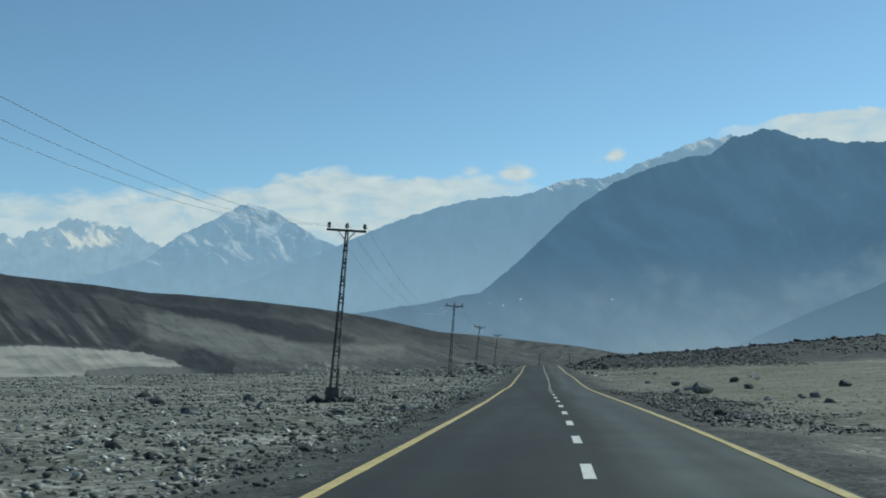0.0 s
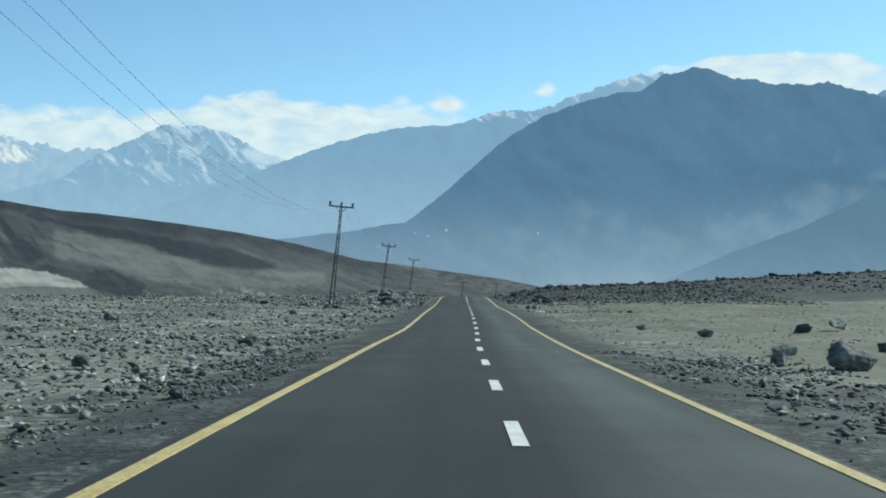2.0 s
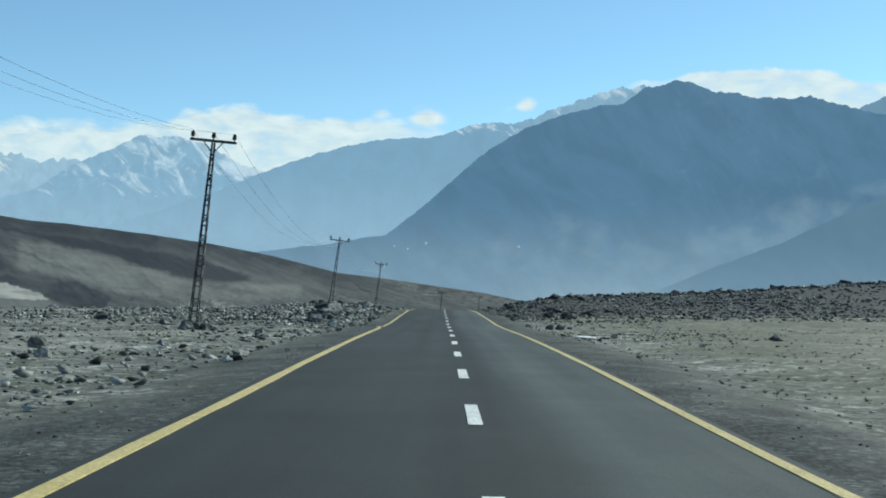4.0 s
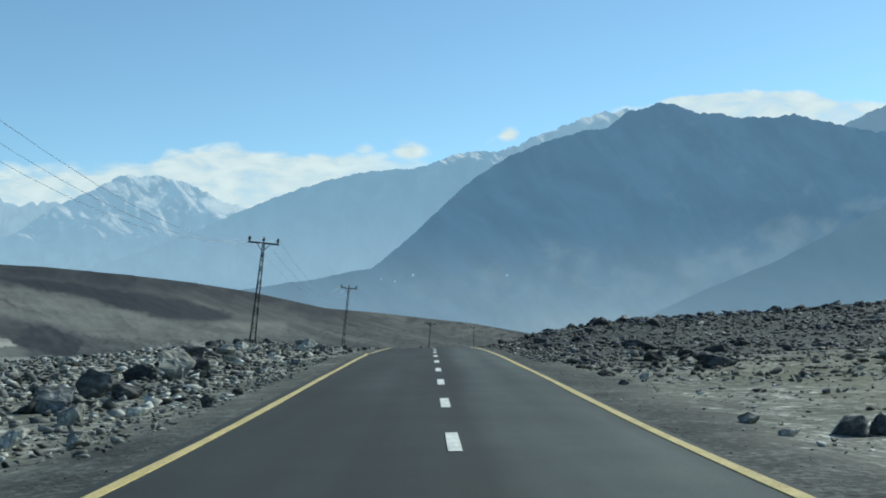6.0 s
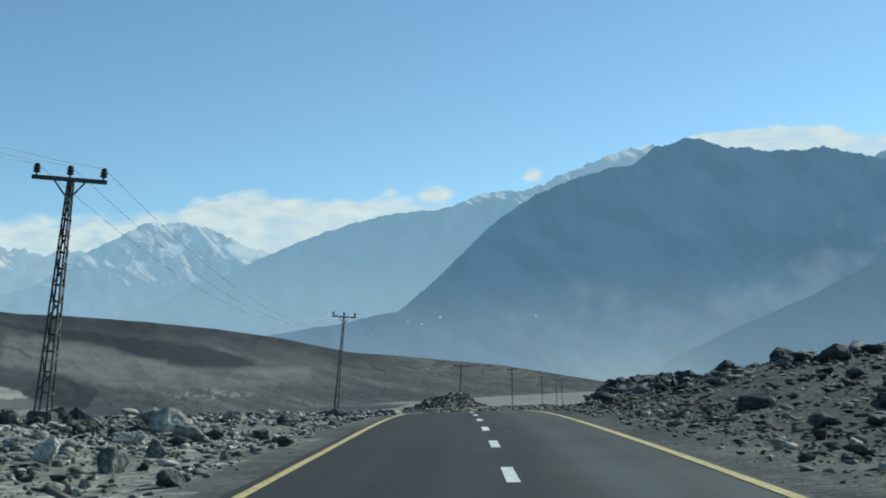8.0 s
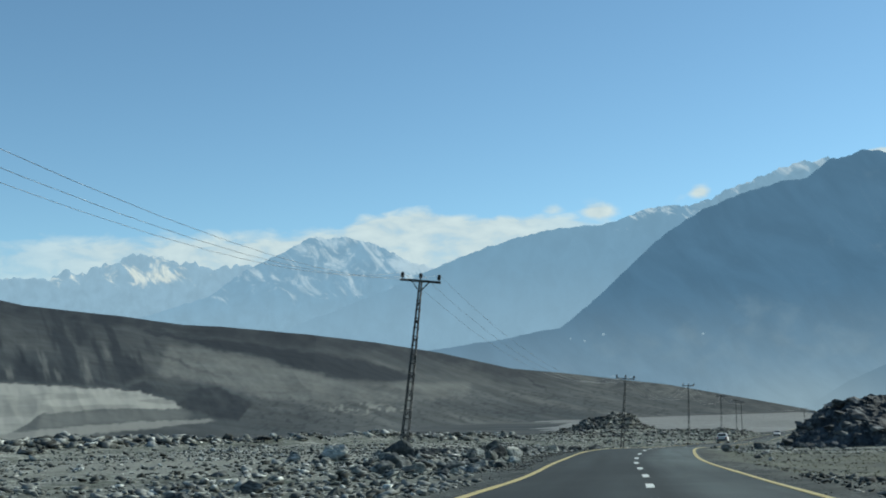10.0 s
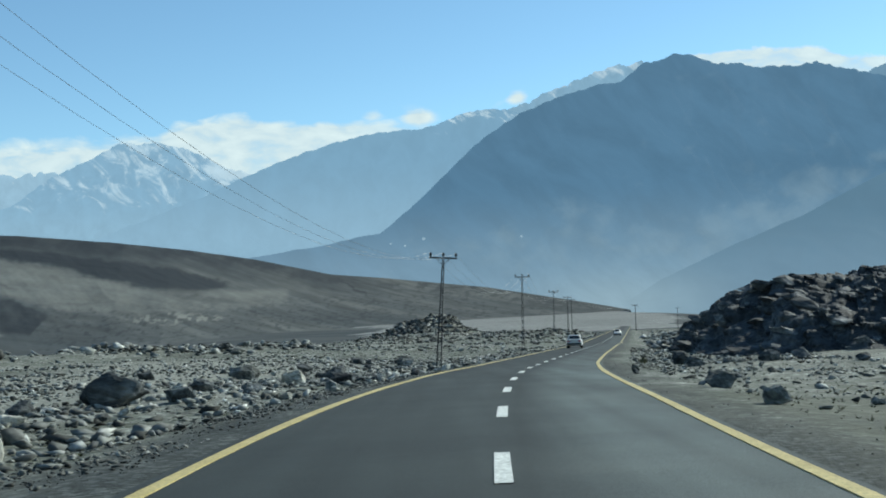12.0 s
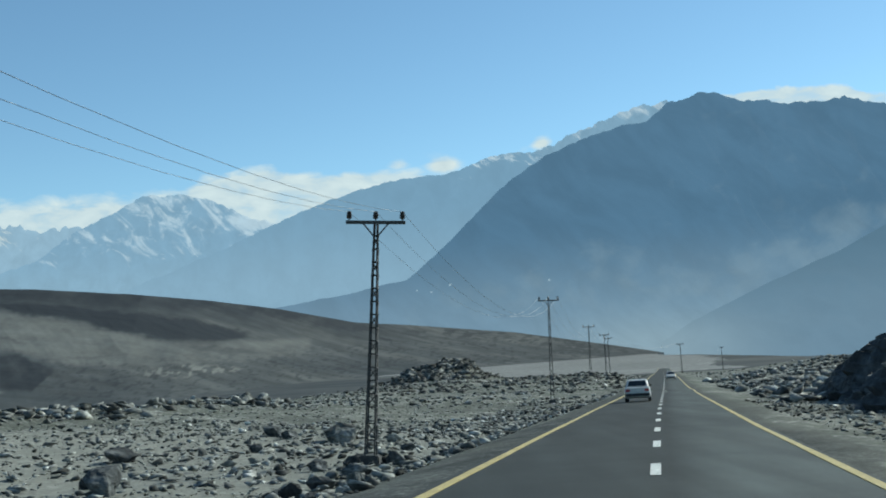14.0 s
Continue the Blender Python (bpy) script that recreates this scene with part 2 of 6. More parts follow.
tan_.inputs["B"].default_value = (0.222, 0.228, 0.202, 1)
greened = gn.new("ShaderNodeAttribute")
greened.attribute_name = "grassy"
some = gn.new("ShaderNodeMath")
some.operation = "MULTIPLY"
gl.new(greened.outputs["Fac"], some.inputs[0])
some.inputs[1].default_value = 0.62
dry = gn.new("ShaderNodeMix")
dry.data_type = "RGBA"
gl.new(some.outputs[0], dry.inputs["Factor"])
gl.new(tan_.outputs["Result"], dry.inputs["A"])
dry.inputs["B"].default_value = (0.131, 0.136, 0.099, 1)
verged = gn.new("ShaderNodeAttribute")
verged.attribute_name = "verge"
gravelly = gn.new("ShaderNodeMix")
gravelly.data_type = "RGBA"
gl.new(verged.outputs["Fac"], gravelly.inputs["Factor"])
gl.new(dry.outputs["Result"], gravelly.inputs["A"])
gravelly.inputs["B"].default_value = (0.058, 0.065, 0.063, 1)
gl.new(gravelly.outputs["Result"], shader.inputs["Base Color"])
SHOULDER = material("gravel_shoulder", ((0.0343, 0.0400, 0.0402), (0.0559, 0.0630, 0.0618), (0.0862, 0.0950, 0.0906)), scale=0.5, fine=9.0, rough=0.95,
                    bump=0.8, bump_scale=14.0, generated=True, spec=0.1, pebbles=((0.09, 0.6),))
sn_, sl_ = SHOULDER.node_tree.nodes, SHOULDER.node_tree.links
shader = sn_["Principled BSDF"]
verged = sn_.new("ShaderNodeAttribute")
verged.attribute_name = "verge"
earthy = sn_.new("ShaderNodeMix")
earthy.data_type = "RGBA"
sl_.new(verged.outputs["Fac"], earthy.inputs["Factor"])
earthy.inputs["A"].default_value = (0.122, 0.128, 0.108, 1)
sl_.new(shader.inputs["Base Color"].links[0].from_socket, earthy.inputs["B"])
sl_.new(earthy.outputs["Result"], shader.inputs["Base Color"])
# sand greyed towards blue, with the haze over the far flats in its colour
SAND = material("pale_sand", ((0.145, 0.153, 0.150), (0.20, 0.208, 0.203)), scale=0.01, fine=0.2, rough=0.95, bump=0.0, generated=True, spec=0.1)
ASPHALT = material("asphalt", ((0.0225, 0.0275, 0.028), (0.0265, 0.0325, 0.0325), (0.0315, 0.0375, 0.037)), scale=0.35, fine=60.0, rough=0.82,
                   bump=0.25, bump_scale=120.0, generated=True, spec=0.18)
an, al = ASPHALT.node_tree.nodes, ASPHALT.node_tree.links
shader = an["Principled BSDF"]
tar = shader.inputs["Base Color"].links[0].from_socket
where = an.new("ShaderNodeNewGeometry")
stretch = an.new("ShaderNodeVectorMath")
stretch.operation = "MULTIPLY"
stretch.inputs[1].default_value = (1.1, 0.035, 1.0)
al.new(where.outputs["Position"], stretch.inputs[0])
tracks = an.new("ShaderNodeTexNoise")
tracks.inputs["Scale"].default_value, tracks.inputs["Detail"].default_value = 1.0, 4.0
al.new(stretch.outputs[0], tracks.inputs["Vector"])
worn = an.new("ShaderNodeMapRange")
for key, value in (("From Min", 0.32), ("From Max", 0.68), ("To Min", 0.78), ("To Max", 1.26)):
    worn.inputs[key].default_value = value
al.new(tracks.outputs["Fac"], worn.inputs["Value"])
scaled = an.new("ShaderNodeVectorMath")
scaled.operation = "SCALE"
al.new(tar, scaled.inputs[0])
lanes = an.new("ShaderNodeAttribute")
lanes.attribute_name = "wear_glare"
both_ = an.new("ShaderNodeMath")
both_.operation = "MULTIPLY"
al.new(worn.outputs[0], both_.inputs[0])
al.new(lanes.outputs["Fac"], both_.inputs[1])
al.new(both_.outputs[0], scaled.inputs["Scale"])
al.new(scaled.outputs[0], shader.inputs["Base Color"])
LINE_YELLOW = material("yellow_road_paint", ((0.36, 0.285, 0.10), (0.47, 0.385, 0.16)), scale=1.6, fine=25.0, rough=0.6, spec=0.5, bump=0.06,
                       bump_scale=60.0, generated=True)
LINE_WHITE = material("white_road_paint", ((0.46, 0.48, 0.46), (0.60, 0.62, 0.59)), scale=2.5, fine=25.0, rough=0.65, bump=0.1,
                      bump_scale=60.0, generated=True)
ROCK = material("grey_rock", ((0.0588, 0.0640, 0.0597), (0.1274, 0.1350, 0.1267), (0.2940, 0.3050, 0.2884)), scale=1.3, fine=9.0, rough=0.9, bump=0.7,
                bump_scale=6.0, per_object=0.45, spec=0.2)
STONES = material("loose_stones", ((0.0588, 0.0650, 0.0608), (0.137, 0.146, 0.138), (0.332, 0.346, 0.330)), scale=0.8, fine=6.0, rough=0.92, bump=0.0,
                  per_island=0.75, generated=True, spec=0.2)
STONES_RIDGE = material("black_ridge_stones", ((0.0206, 0.0260, 0.0299), (0.0421, 0.0500, 0.0556), (0.1666, 0.1840, 0.1936)), scale=0.8, fine=6.0, rough=0.85, bump=0.0,
                        per_island=0.7, generated=True, spec=0.3)
STONES_DARK = material("dark_loose_stones", ((0.036, 0.039, 0.037), (0.098, 0.102, 0.095), (0.25, 0.255, 0.238)), scale=0.8, fine=6.0, rough=0.9, bump=0.0,
                       per_island=0.6, generated=True, spec=0.2)
ROCK_DARK = material("dark_boulder", ((0.0255, 0.0300, 0.0319), (0.0549, 0.0620, 0.0639), (0.1470, 0.1580, 0.1566)), scale=1.3, fine=9.0, rough=0.9, bump=0.7,
                     bump_scale=6.0, per_object=0.4, spec=0.2)
ROCK_PALE = material("pale_boulder", ((0.1615, 0.1670, 0.1495), (0.2927, 0.2970, 0.2653), (0.4542, 0.4550, 0.4071)), scale=1.3, fine=9.0, rough=0.9, bump=0.7,
                     bump_scale=6.0, per_object=0.25, spec=0.2)
DARK_ROCK = material("dark_layered_rock", ((0.022, 0.026, 0.029), (0.040, 0.046, 0.050), (0.085, 0.094, 0.100)), scale=0.5, fine=3.0, rough=0.85,
                     bump=0.9, bump_scale=2.2, generated=True, spec=0.25)
ROCK_LEDGE = material("grey_rock_ledge", ((0.034, 0.038, 0.041), (0.070, 0.076, 0.078), (0.150, 0.158, 0.157)), scale=0.9, fine=7.0, rough=0.85, bump=0.6, bump_scale=5.0,
                      per_object=0.5, spec=0.3)
# blue-grey shades: the haze over the hill is mixed into its base colour
HILL = material("grey_hillside", ((0.038, 0.046, 0.050), (0.055, 0.062, 0.064), (0.083, 0.090, 0.088)), scale=0.004, fine=0.02, grainy=0.26, rough=0.95, bump=0.07,
                bump_scale=0.012, generated=True, spec=0.1, detail=9.0)
STEEL = plain("weathered_steel", (0.04, 0.043, 0.045), rough=0.6, metal=0.3)
CONCRETE = material("concrete", ((0.045, 0.047, 0.047), (0.085, 0.087, 0.085)), scale=2.0, fine=20.0, rough=0.9, bump=0.4, bump_scale=20.0)
INSULATOR = plain("dark_glazed_insulator", (0.018, 0.016, 0.015), rough=0.35)
CABLE = plain("aluminium_cable", (0.42, 0.43, 0.44), rough=0.6)
CAR_WHITE = plain("white_car_paint", (0.55, 0.55, 0.54), rough=0.35)
CAR_GLASS = plain("dark_car_glass", (0.02, 0.024, 0.028), rough=0.12)
CAR_BLACK = plain("black_plastic", (0.02, 0.02, 0.02), rough=0.6)
TYRE = plain("tyre_rubber", (0.015, 0.015, 0.015), rough=0.85)
TAIL_RED = plain("red_lamp_lens", (0.35, 0.02, 0.02), rough=0.25)
CHROME = plain("dull_chrome", (0.5, 0.5, 0.5), rough=0.3, metal=1.0)
PLATE = plain("number_plate_paint", (0.55, 0.55, 0.5), rough=0.5)

# shade and haze go into the emission: first tone above, second at the foot
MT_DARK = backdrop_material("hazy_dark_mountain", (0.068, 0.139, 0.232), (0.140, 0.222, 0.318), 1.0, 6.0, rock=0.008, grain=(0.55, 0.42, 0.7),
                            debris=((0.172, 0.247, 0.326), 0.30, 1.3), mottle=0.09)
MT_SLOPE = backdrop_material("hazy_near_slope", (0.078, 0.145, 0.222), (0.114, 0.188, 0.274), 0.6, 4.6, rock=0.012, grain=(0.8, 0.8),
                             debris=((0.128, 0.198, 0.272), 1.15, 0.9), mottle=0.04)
# ranges further off, with more haze painted in as a paler glow
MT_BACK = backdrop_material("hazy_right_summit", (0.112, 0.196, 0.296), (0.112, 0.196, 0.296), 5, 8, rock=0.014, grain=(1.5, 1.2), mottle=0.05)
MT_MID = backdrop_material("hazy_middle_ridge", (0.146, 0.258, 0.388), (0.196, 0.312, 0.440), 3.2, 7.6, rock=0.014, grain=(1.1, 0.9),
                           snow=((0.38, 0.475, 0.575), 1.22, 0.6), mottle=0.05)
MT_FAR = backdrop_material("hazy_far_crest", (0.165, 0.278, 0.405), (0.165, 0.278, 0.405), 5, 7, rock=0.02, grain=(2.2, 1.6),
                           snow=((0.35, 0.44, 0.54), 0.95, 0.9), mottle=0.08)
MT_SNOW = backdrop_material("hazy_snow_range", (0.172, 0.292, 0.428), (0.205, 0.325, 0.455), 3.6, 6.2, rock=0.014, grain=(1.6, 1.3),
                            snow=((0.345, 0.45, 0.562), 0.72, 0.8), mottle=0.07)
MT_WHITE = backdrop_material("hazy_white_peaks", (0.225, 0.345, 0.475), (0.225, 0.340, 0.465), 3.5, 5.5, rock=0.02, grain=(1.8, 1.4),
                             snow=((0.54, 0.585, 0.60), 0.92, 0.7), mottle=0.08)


# ---- plan: the road's line, and the lie of the land ----
def curve(y, knots, step=20.0, start=-60.0):
    k = np.asarray(knots, float)
    u = np.clip((np.asarray(y, float) - start) / step, 0, len(k) - 1.001)
    i = np.floor(u).astype(int)
    s = u - i
    a, b = k[i], k[i + 1]
    c, d = k[np.maximum(i - 1, 0)], k[np.minimum(i + 2, len(k) - 1)]
    return 0.5 * (2 * a + (b - c) * s + (2 * c - 5 * a + 4 * b - d) * s * s + (3 * a - c - 3 * b + d) * s ** 3)


XR = [-0.1, -0.1, -0.1, 0.05, 0.08, 0.02, -0.06, 0.04, 0.01, -0.04, -0.13, -0.22, -0.3, -0.32, -0.43, -0.59, -0.54, -0.66, 0.08, 1.61, 3.92, 6.8, 9.8,
      12.86, 15.94, 19.03, 22.11]
ZR = [0.02, 0.02, 0.02, 0.02, -0.01, -0.06, -0.05, 0.03, 0.35, 0.6, 0.79, 1.2, 1.59, 1.8, 1.88, 1.7, 1.17, 0.77, 0.51, -0.01, -0.62, -1.12, -1.6,
      -2.07, -2.55, -3.02, -3.49]
Y_END = 460.0


def xr(y):
    y = np.asarray(y, float)
    return np.where(y < Y_END, curve(y, XR), 22.11 + 0.153 * (np.minimum(y, 1400) - Y_END))


def zr(y):
    y = np.asarray(y, float)
    return np.where(y < Y_END, curve(y, ZR), -3.49 - 0.0145 * (np.minimum(y, 950) - Y_END))


LEFT, RIGHT = -3.315, 2.785          # the yellow lines, from the white line


def sm(a, b, x):
    t = np.clip((x - a) / (b - a), 0, 1)
    return t * t * (3 - 2 * t)


def lattice(ix, iy, seed):
    h = (ix.astype(np.int64) * 374761393 + iy.astype(np.int64) * 668265263 + seed * 982451653) & 0xFFFFFFFF
    h = ((h ^ (h >> 13)) * 1274126177) & 0xFFFFFFFF
    return ((h ^ (h >> 16)) & 0xFFFFFF) / float(0xFFFFFF)


def vnoise(x, y, seed=0):
    x, y = np.asarray(x, float), np.asarray(y, float)
    ix, iy = np.floor(x), np.floor(y)
    fx, fy = x - ix, y - iy
    fx, fy = fx * fx * (3 - 2 * fx), fy * fy * (3 - 2 * fy)
    a, b = lattice(ix, iy, seed), lattice(ix + 1, iy, seed)
    c, d = lattice(ix, iy + 1, seed), lattice(ix + 1, iy + 1, seed)
    return (a + (b - a) * fx) * (1 - fy) + (c + (d - c) * fx) * fy


def fbm(x, y, octaves=4, seed=0, gain=0.5):
    total, amp, norm = 0.0, 1.0, 0.0
    for o in range(octaves):
        total = total + amp * vnoise(np.asarray(x) * 2 ** o + 17 * o, np.asarray(y) * 2 ** o - 9 * o, seed + o)
        norm += amp
        amp *= gain
    return total / norm * 2 - 1


def rim_line(y):
    """How far left of the road the plain breaks off into the valley."""
    y = np.asarray(y, float)
    return np.interp(y, [-100, 120, 200, 300, 400, 600], [260, 230, 100, 72, 62, 55]) * (1 + 0.25 * fbm(y / 40, y * 0, 3, 5))


def land(x, y, rough=True):
    """Height of the ground."""
    x, y = np.asarray(x, float), np.asarray(y, float)
    base, d = zr(y), x - xr(y)
    a = -d
    z = base - 0.10 - 0.22 * sm(3.9, 6.5, np.abs(d))
    # plain beyond the left shoulder, then the fall to the valley
    plain_z = np.interp(y, [-100, 120, 200, 260, 350, 450, 550, 700, 950], [0.8, 0.8, 1.0, 0.2, -0.7, -2.4, -5, -8, -12])
    z = np.where(d < 0, z + (plain_z - z) * sm(9, 60, a), z)
    berm = sm(160, 188, y) * (1 - sm(226, 248, y)) * np.exp(-((a - 13) / 6.0) ** 2)
    z = z + np.where(d < 0, 0.62 * berm, 0)
    z = z + np.where(d < 0, 0.25 * np.exp(-((y - 290) / 16) ** 2 - ((a - 11) / 5) ** 2), 0)
    z = z - np.where(d < 0, 0.75 * sm(5, 9, a) * (1 - sm(20, 45, a)) * sm(325, 365, y) * (1 - sm(440, 520, y)), 0)
    edge = rim_line(y)
    z = z + np.where(d < 0, (0.9 + 0.5 * fbm(y / 9, a / 9, 2, 6)) * np.exp(-((a - edge + 5) / 5) ** 2) * sm(275, 300, y) * (1 - sm(470, 520, y)), 0)
    z = z - np.where(d < 0, sm(0, 1, (a - edge) / 150) * (plain_z + 15), 0)
    # right: gentle rise, stone ridge across, rising ground further on
    z = z + np.where(d > 0, 0.012 * np.clip(d - 6, 0, 80) * (1 - sm(240, 300, y)), 0)
    ridge = np.interp(d, [3.6, 6.5, 10.5, 15, 22, 30, 39, 54, 70, 130, 400], [0, 0.55, 1.45, 2.1, 2.3, 2.6, 3.2, 4.1, 4.9, 8, 14])
    wy = np.where(y < 235, np.exp(-((y - 235) / 36.0) ** 2), np.exp(-((y - 235) / 24.0) ** 2))
    z = z + np.where(d > 0, ridge * wy, 0)
    z = z + np.where(d > 0, (1 + 0.3 * fbm(x / 8, y / 8, 3, 94)) * 0.12 * np.clip(d - 7, 0, 18) * (1 - sm(34, 110, d)) * sm(388, 425, y) * (1 - sm(560, 640, y)), 0)
    z = z + np.where(d > 130, 0.05 * (d - 130), 0) * (1 - sm(230, 420, y))
    z = z + np.where(d < 0, (1.5 + 0.8 * fbm(x / 7, y / 7, 3, 92)) * sm(6, 14, a) * (1 - sm(55, 85, a)) * sm(520, 560, y) * (1 - sm(640, 680, y)), 0)
    hx = x + 3.5
    z = z + 6.2 * np.exp(-(np.abs(hx / np.where(hx < 0, 17, 9)) ** 1.5 + ((y - 634) / 10) ** 2)) * (1 + 0.3 * fbm(x / 5, y / 5, 3, 90))
    # far valley floor
    far = sm(700, 1300, y)
    z = z * (1 - far) + far * (-14.0)
    if rough:
        w = sm(4.2, 9, np.abs(d))
        z = z + w * (0.22 * fbm(x / 6, y / 6, 3, 1) + 0.055 * fbm(x / 1.4, y / 1.4, 2, 2)) * (1 - 0.6 * sm(150, 500, np.abs(d)))
        z = z + sm(5.5, 9, d) * (1 - sm(165, 180, y)) * (0.10 * fbm(x / 2.6, y / 2.6, 3, 95) + 0.10 * np.clip(fbm(x / 5, y / 3, 3, 96) - 0.1, 0, 1))
        z = z + sm(30, 200, np.abs(d)) * 0.9 * fbm(x / 45, y / 45, 3, 3)
    return z


def mesh_object(name, verts, faces, mats, parent=None, smooth=False, slots=None):
    me = bpy.data.meshes.new(name)
    me.from_pydata(verts if isinstance(verts, list) else verts.tolist(), [], faces if isinstance(faces, list) else faces.tolist())
    for m in mats if isinstance(mats, (list, tuple)) else [mats]:
        me.materials.append(m)
    if slots is not None:
        me.polygons.foreach_set("material_index", np.asarray(slots, np.int32))
    if smooth:
        me.polygons.foreach_set("use_smooth", np.ones(len(me.polygons), bool))
    me.update()
    ob = new(name, me)
    if parent is not None:
        ob.parent = parent
    return ob


def grid_faces(rows, cols):
    i = np.arange(rows - 1)[:, None] * cols + np.arange(cols - 1)[None]
    i = i.ravel()
    return np.stack([i, i + 1, i + cols + 1, i + cols], -1)


# ---- ground ----
ys = np.concatenate([-np.geomspace(900, 90, 12), np.arange(-80, 480, 1.0), 480 + np.cumsum(np.geomspace(1.5, 260, 64))])
ys = ys[ys < 4850]
half = np.concatenate([np.arange(0, 13, 0.5), 13 + np.cumsum(np.geomspace(0.6, 420, 62))])
half = half[half < 4600]
ds = np.concatenate([-half[:0:-1], half])
Yg, Dg = np.meshgrid(ys, ds, indexing="ij")
Xg = xr(Yg) + Dg
Zg = land(Xg, Yg) - 0.06 * (np.abs(Dg) < 2.7)
gf = grid_faces(len(ys), len(ds))
fy, fx = Yg.ravel()[gf].mean(1), Xg.ravel()[gf].mean(1)
fd = Dg.ravel()[gf].mean(1)
slot = np.zeros(len(gf), int)


def verge_line(y, d):
    """How far from the road's middle the dark gravel shoulder reaches."""
    bank = 2.6 * sm(8, 18, y) * (1 - sm(44, 58, y)) * (d > 0) - 1.3 * sm(140, 155, y) * (1 - sm(240, 255, y)) * (d < 0) - 1.3 * sm(275, 290, y) * (d > 0)
    return 5.2 + bank + (1.5 + 0.5 * bank) * fbm(y / 4, d / 2, 4, 8)


def ridge_foot(y, d):
    """Metres inside the dark gravel under the stone ridge."""
    return np.minimum.reduce([d - 4.6, 95 + 30 * fbm(y / 12, d / 12, 3, 15) - d, y - 176 - 9 * fbm(d / 6, y / 6, 3, 14), 262 - y])


slot[(np.abs(fd + 0.25) < verge_line(fy, fd)) & (fy < 900)] = 1
slot[ridge_foot(fy, fd) > 0] = 1
rim = 60 * fbm(fy / 70, fd / 70, 4, 12)
slot[(fy + rim > 760) | (np.abs(fd) + rim > 230) | ((fd < -60) & (Zg.ravel()[gf].mean(1) < -7))] = 3
slot[(fy > 950) & (fy < 3300) & (fx > -0.055 * fy + 60 * fbm(fy / 300, fx / 300, 3, 9)) & (fx < (0.15 + 0.03 * fbm(fy / 400, fx / 400, 3, 19)) * fy)] = 2
ground = mesh_object("ground", np.stack([Xg, Yg, Zg], -1).reshape(-1, 3), gf, [GROUND, SHOULDER, SAND, HILL], smooth=True, slots=slot)
bend = sm(3.5, 5, Dg) * (1 - sm(11, 17, Dg + 3 * fbm(Yg / 7, Dg / 5, 3, 97))) * sm(252, 266, Yg) * (1 - sm(290, 312, Yg))
verge = np.maximum(sm(1.5, -1.3, np.abs(Dg + 0.25) - verge_line(Yg, Dg)), sm(-3, 3, ridge_foot(Yg, Dg)))
verge = np.maximum(verge, (0.46 + 0.55 * fbm(Yg / 3, Dg / 2, 3, 98)) * bend)
ground.data.attributes.new("verge", "FLOAT", "POINT").data.foreach_set("value", np.clip(verge, 0, 1).ravel())
sandy = sm(9, 16, Dg + 5 * fbm(Yg / 14, Dg / 8, 3, 71)) * sm(-10, 30, Yg) * (1 - sm(118, 150, Yg)) * (0.75 + 0.5 * fbm(Yg / 9, Dg / 5, 3, 73))
grassy = sm(6.5, 10, Dg + 2 * fbm(Yg / 8, Dg / 5, 3, 84)) * sm(-40, -10, Yg) * (1 - sm(158, 184, Yg)) * (0.8 + 0.4 * fbm(Yg / 7, Dg / 4, 3, 85))
grassy = np.maximum(grassy, 1.2 * bend)
ground.data.attributes.new("grassy", "FLOAT", "POINT").data.foreach_set("value", np.clip(grassy, 0, 1).ravel())
sandy = 0.45 * sandy
sandy = np.maximum(sandy, 0.55 * sm(0.05, 0.4, fbm(Yg / 16, Dg / 7, 3, 75)) * sm(6, 9, np.abs(Dg)) * (1 - sm(118, 140, Yg)))
sandy = np.maximum(sandy, 0.95 * sm(-7.5, -10, Dg + 2.5 * fbm(Yg / 10, Dg / 6, 3, 79)) * sm(-46, -36, Dg + 4 * fbm(Yg / 12, Dg / 7, 3, 80)) * sm(268, 290, Yg) * (1 - sm(400, 430, Yg)))
sandy = np.maximum(sandy, 0.4 * sm(-5.2, -6.2, Dg) * sm(-11, -8.5, Dg + 1.5 * fbm(Yg / 6, Dg / 4, 3, 81)) * sm(140, 165, Yg) * (1 - sm(225, 245, Yg)))
sandy = np.maximum(sandy, 0.35 * sm(5.5, 8, Dg + 1.5 * fbm(Yg / 6, Dg / 4, 3, 82)) * sm(280, 300, Yg) * (1 - sm(350, 365, Yg)) * (Dg < 20))
ground.data.attributes.new("sandy", "FLOAT", "POINT").data.foreach_set("value", np.clip(sandy, 0, 1).ravel())
tagged(ground, "grey-brown stony desert ground beside the road", "ground", kind="structure")

# ---- road ----
ry = np.concatenate([np.arange(-80, 480, 2.0), np.arange(480, 1000, 8.0)])


def along(y, d, z):
    """Points at d to the right of the white line, z above the asphalt's crown."""
    s = (xr(y + 1) - xr(y - 1)) / 2
    n = np.sqrt(1 + s * s)
    return np.stack([xr(y) + d / n, y - d * s / n, zr(y) + z + 0 * y], -1)


def strip(name, y, cross, mats, **more):
    rows = np.stack([along(y, d, z) for d, z in cross], 1)
    f = grid_faces(len(y), len(cross))
    return mesh_object(name, rows.reshape(-1, 3), f, mats, **more)


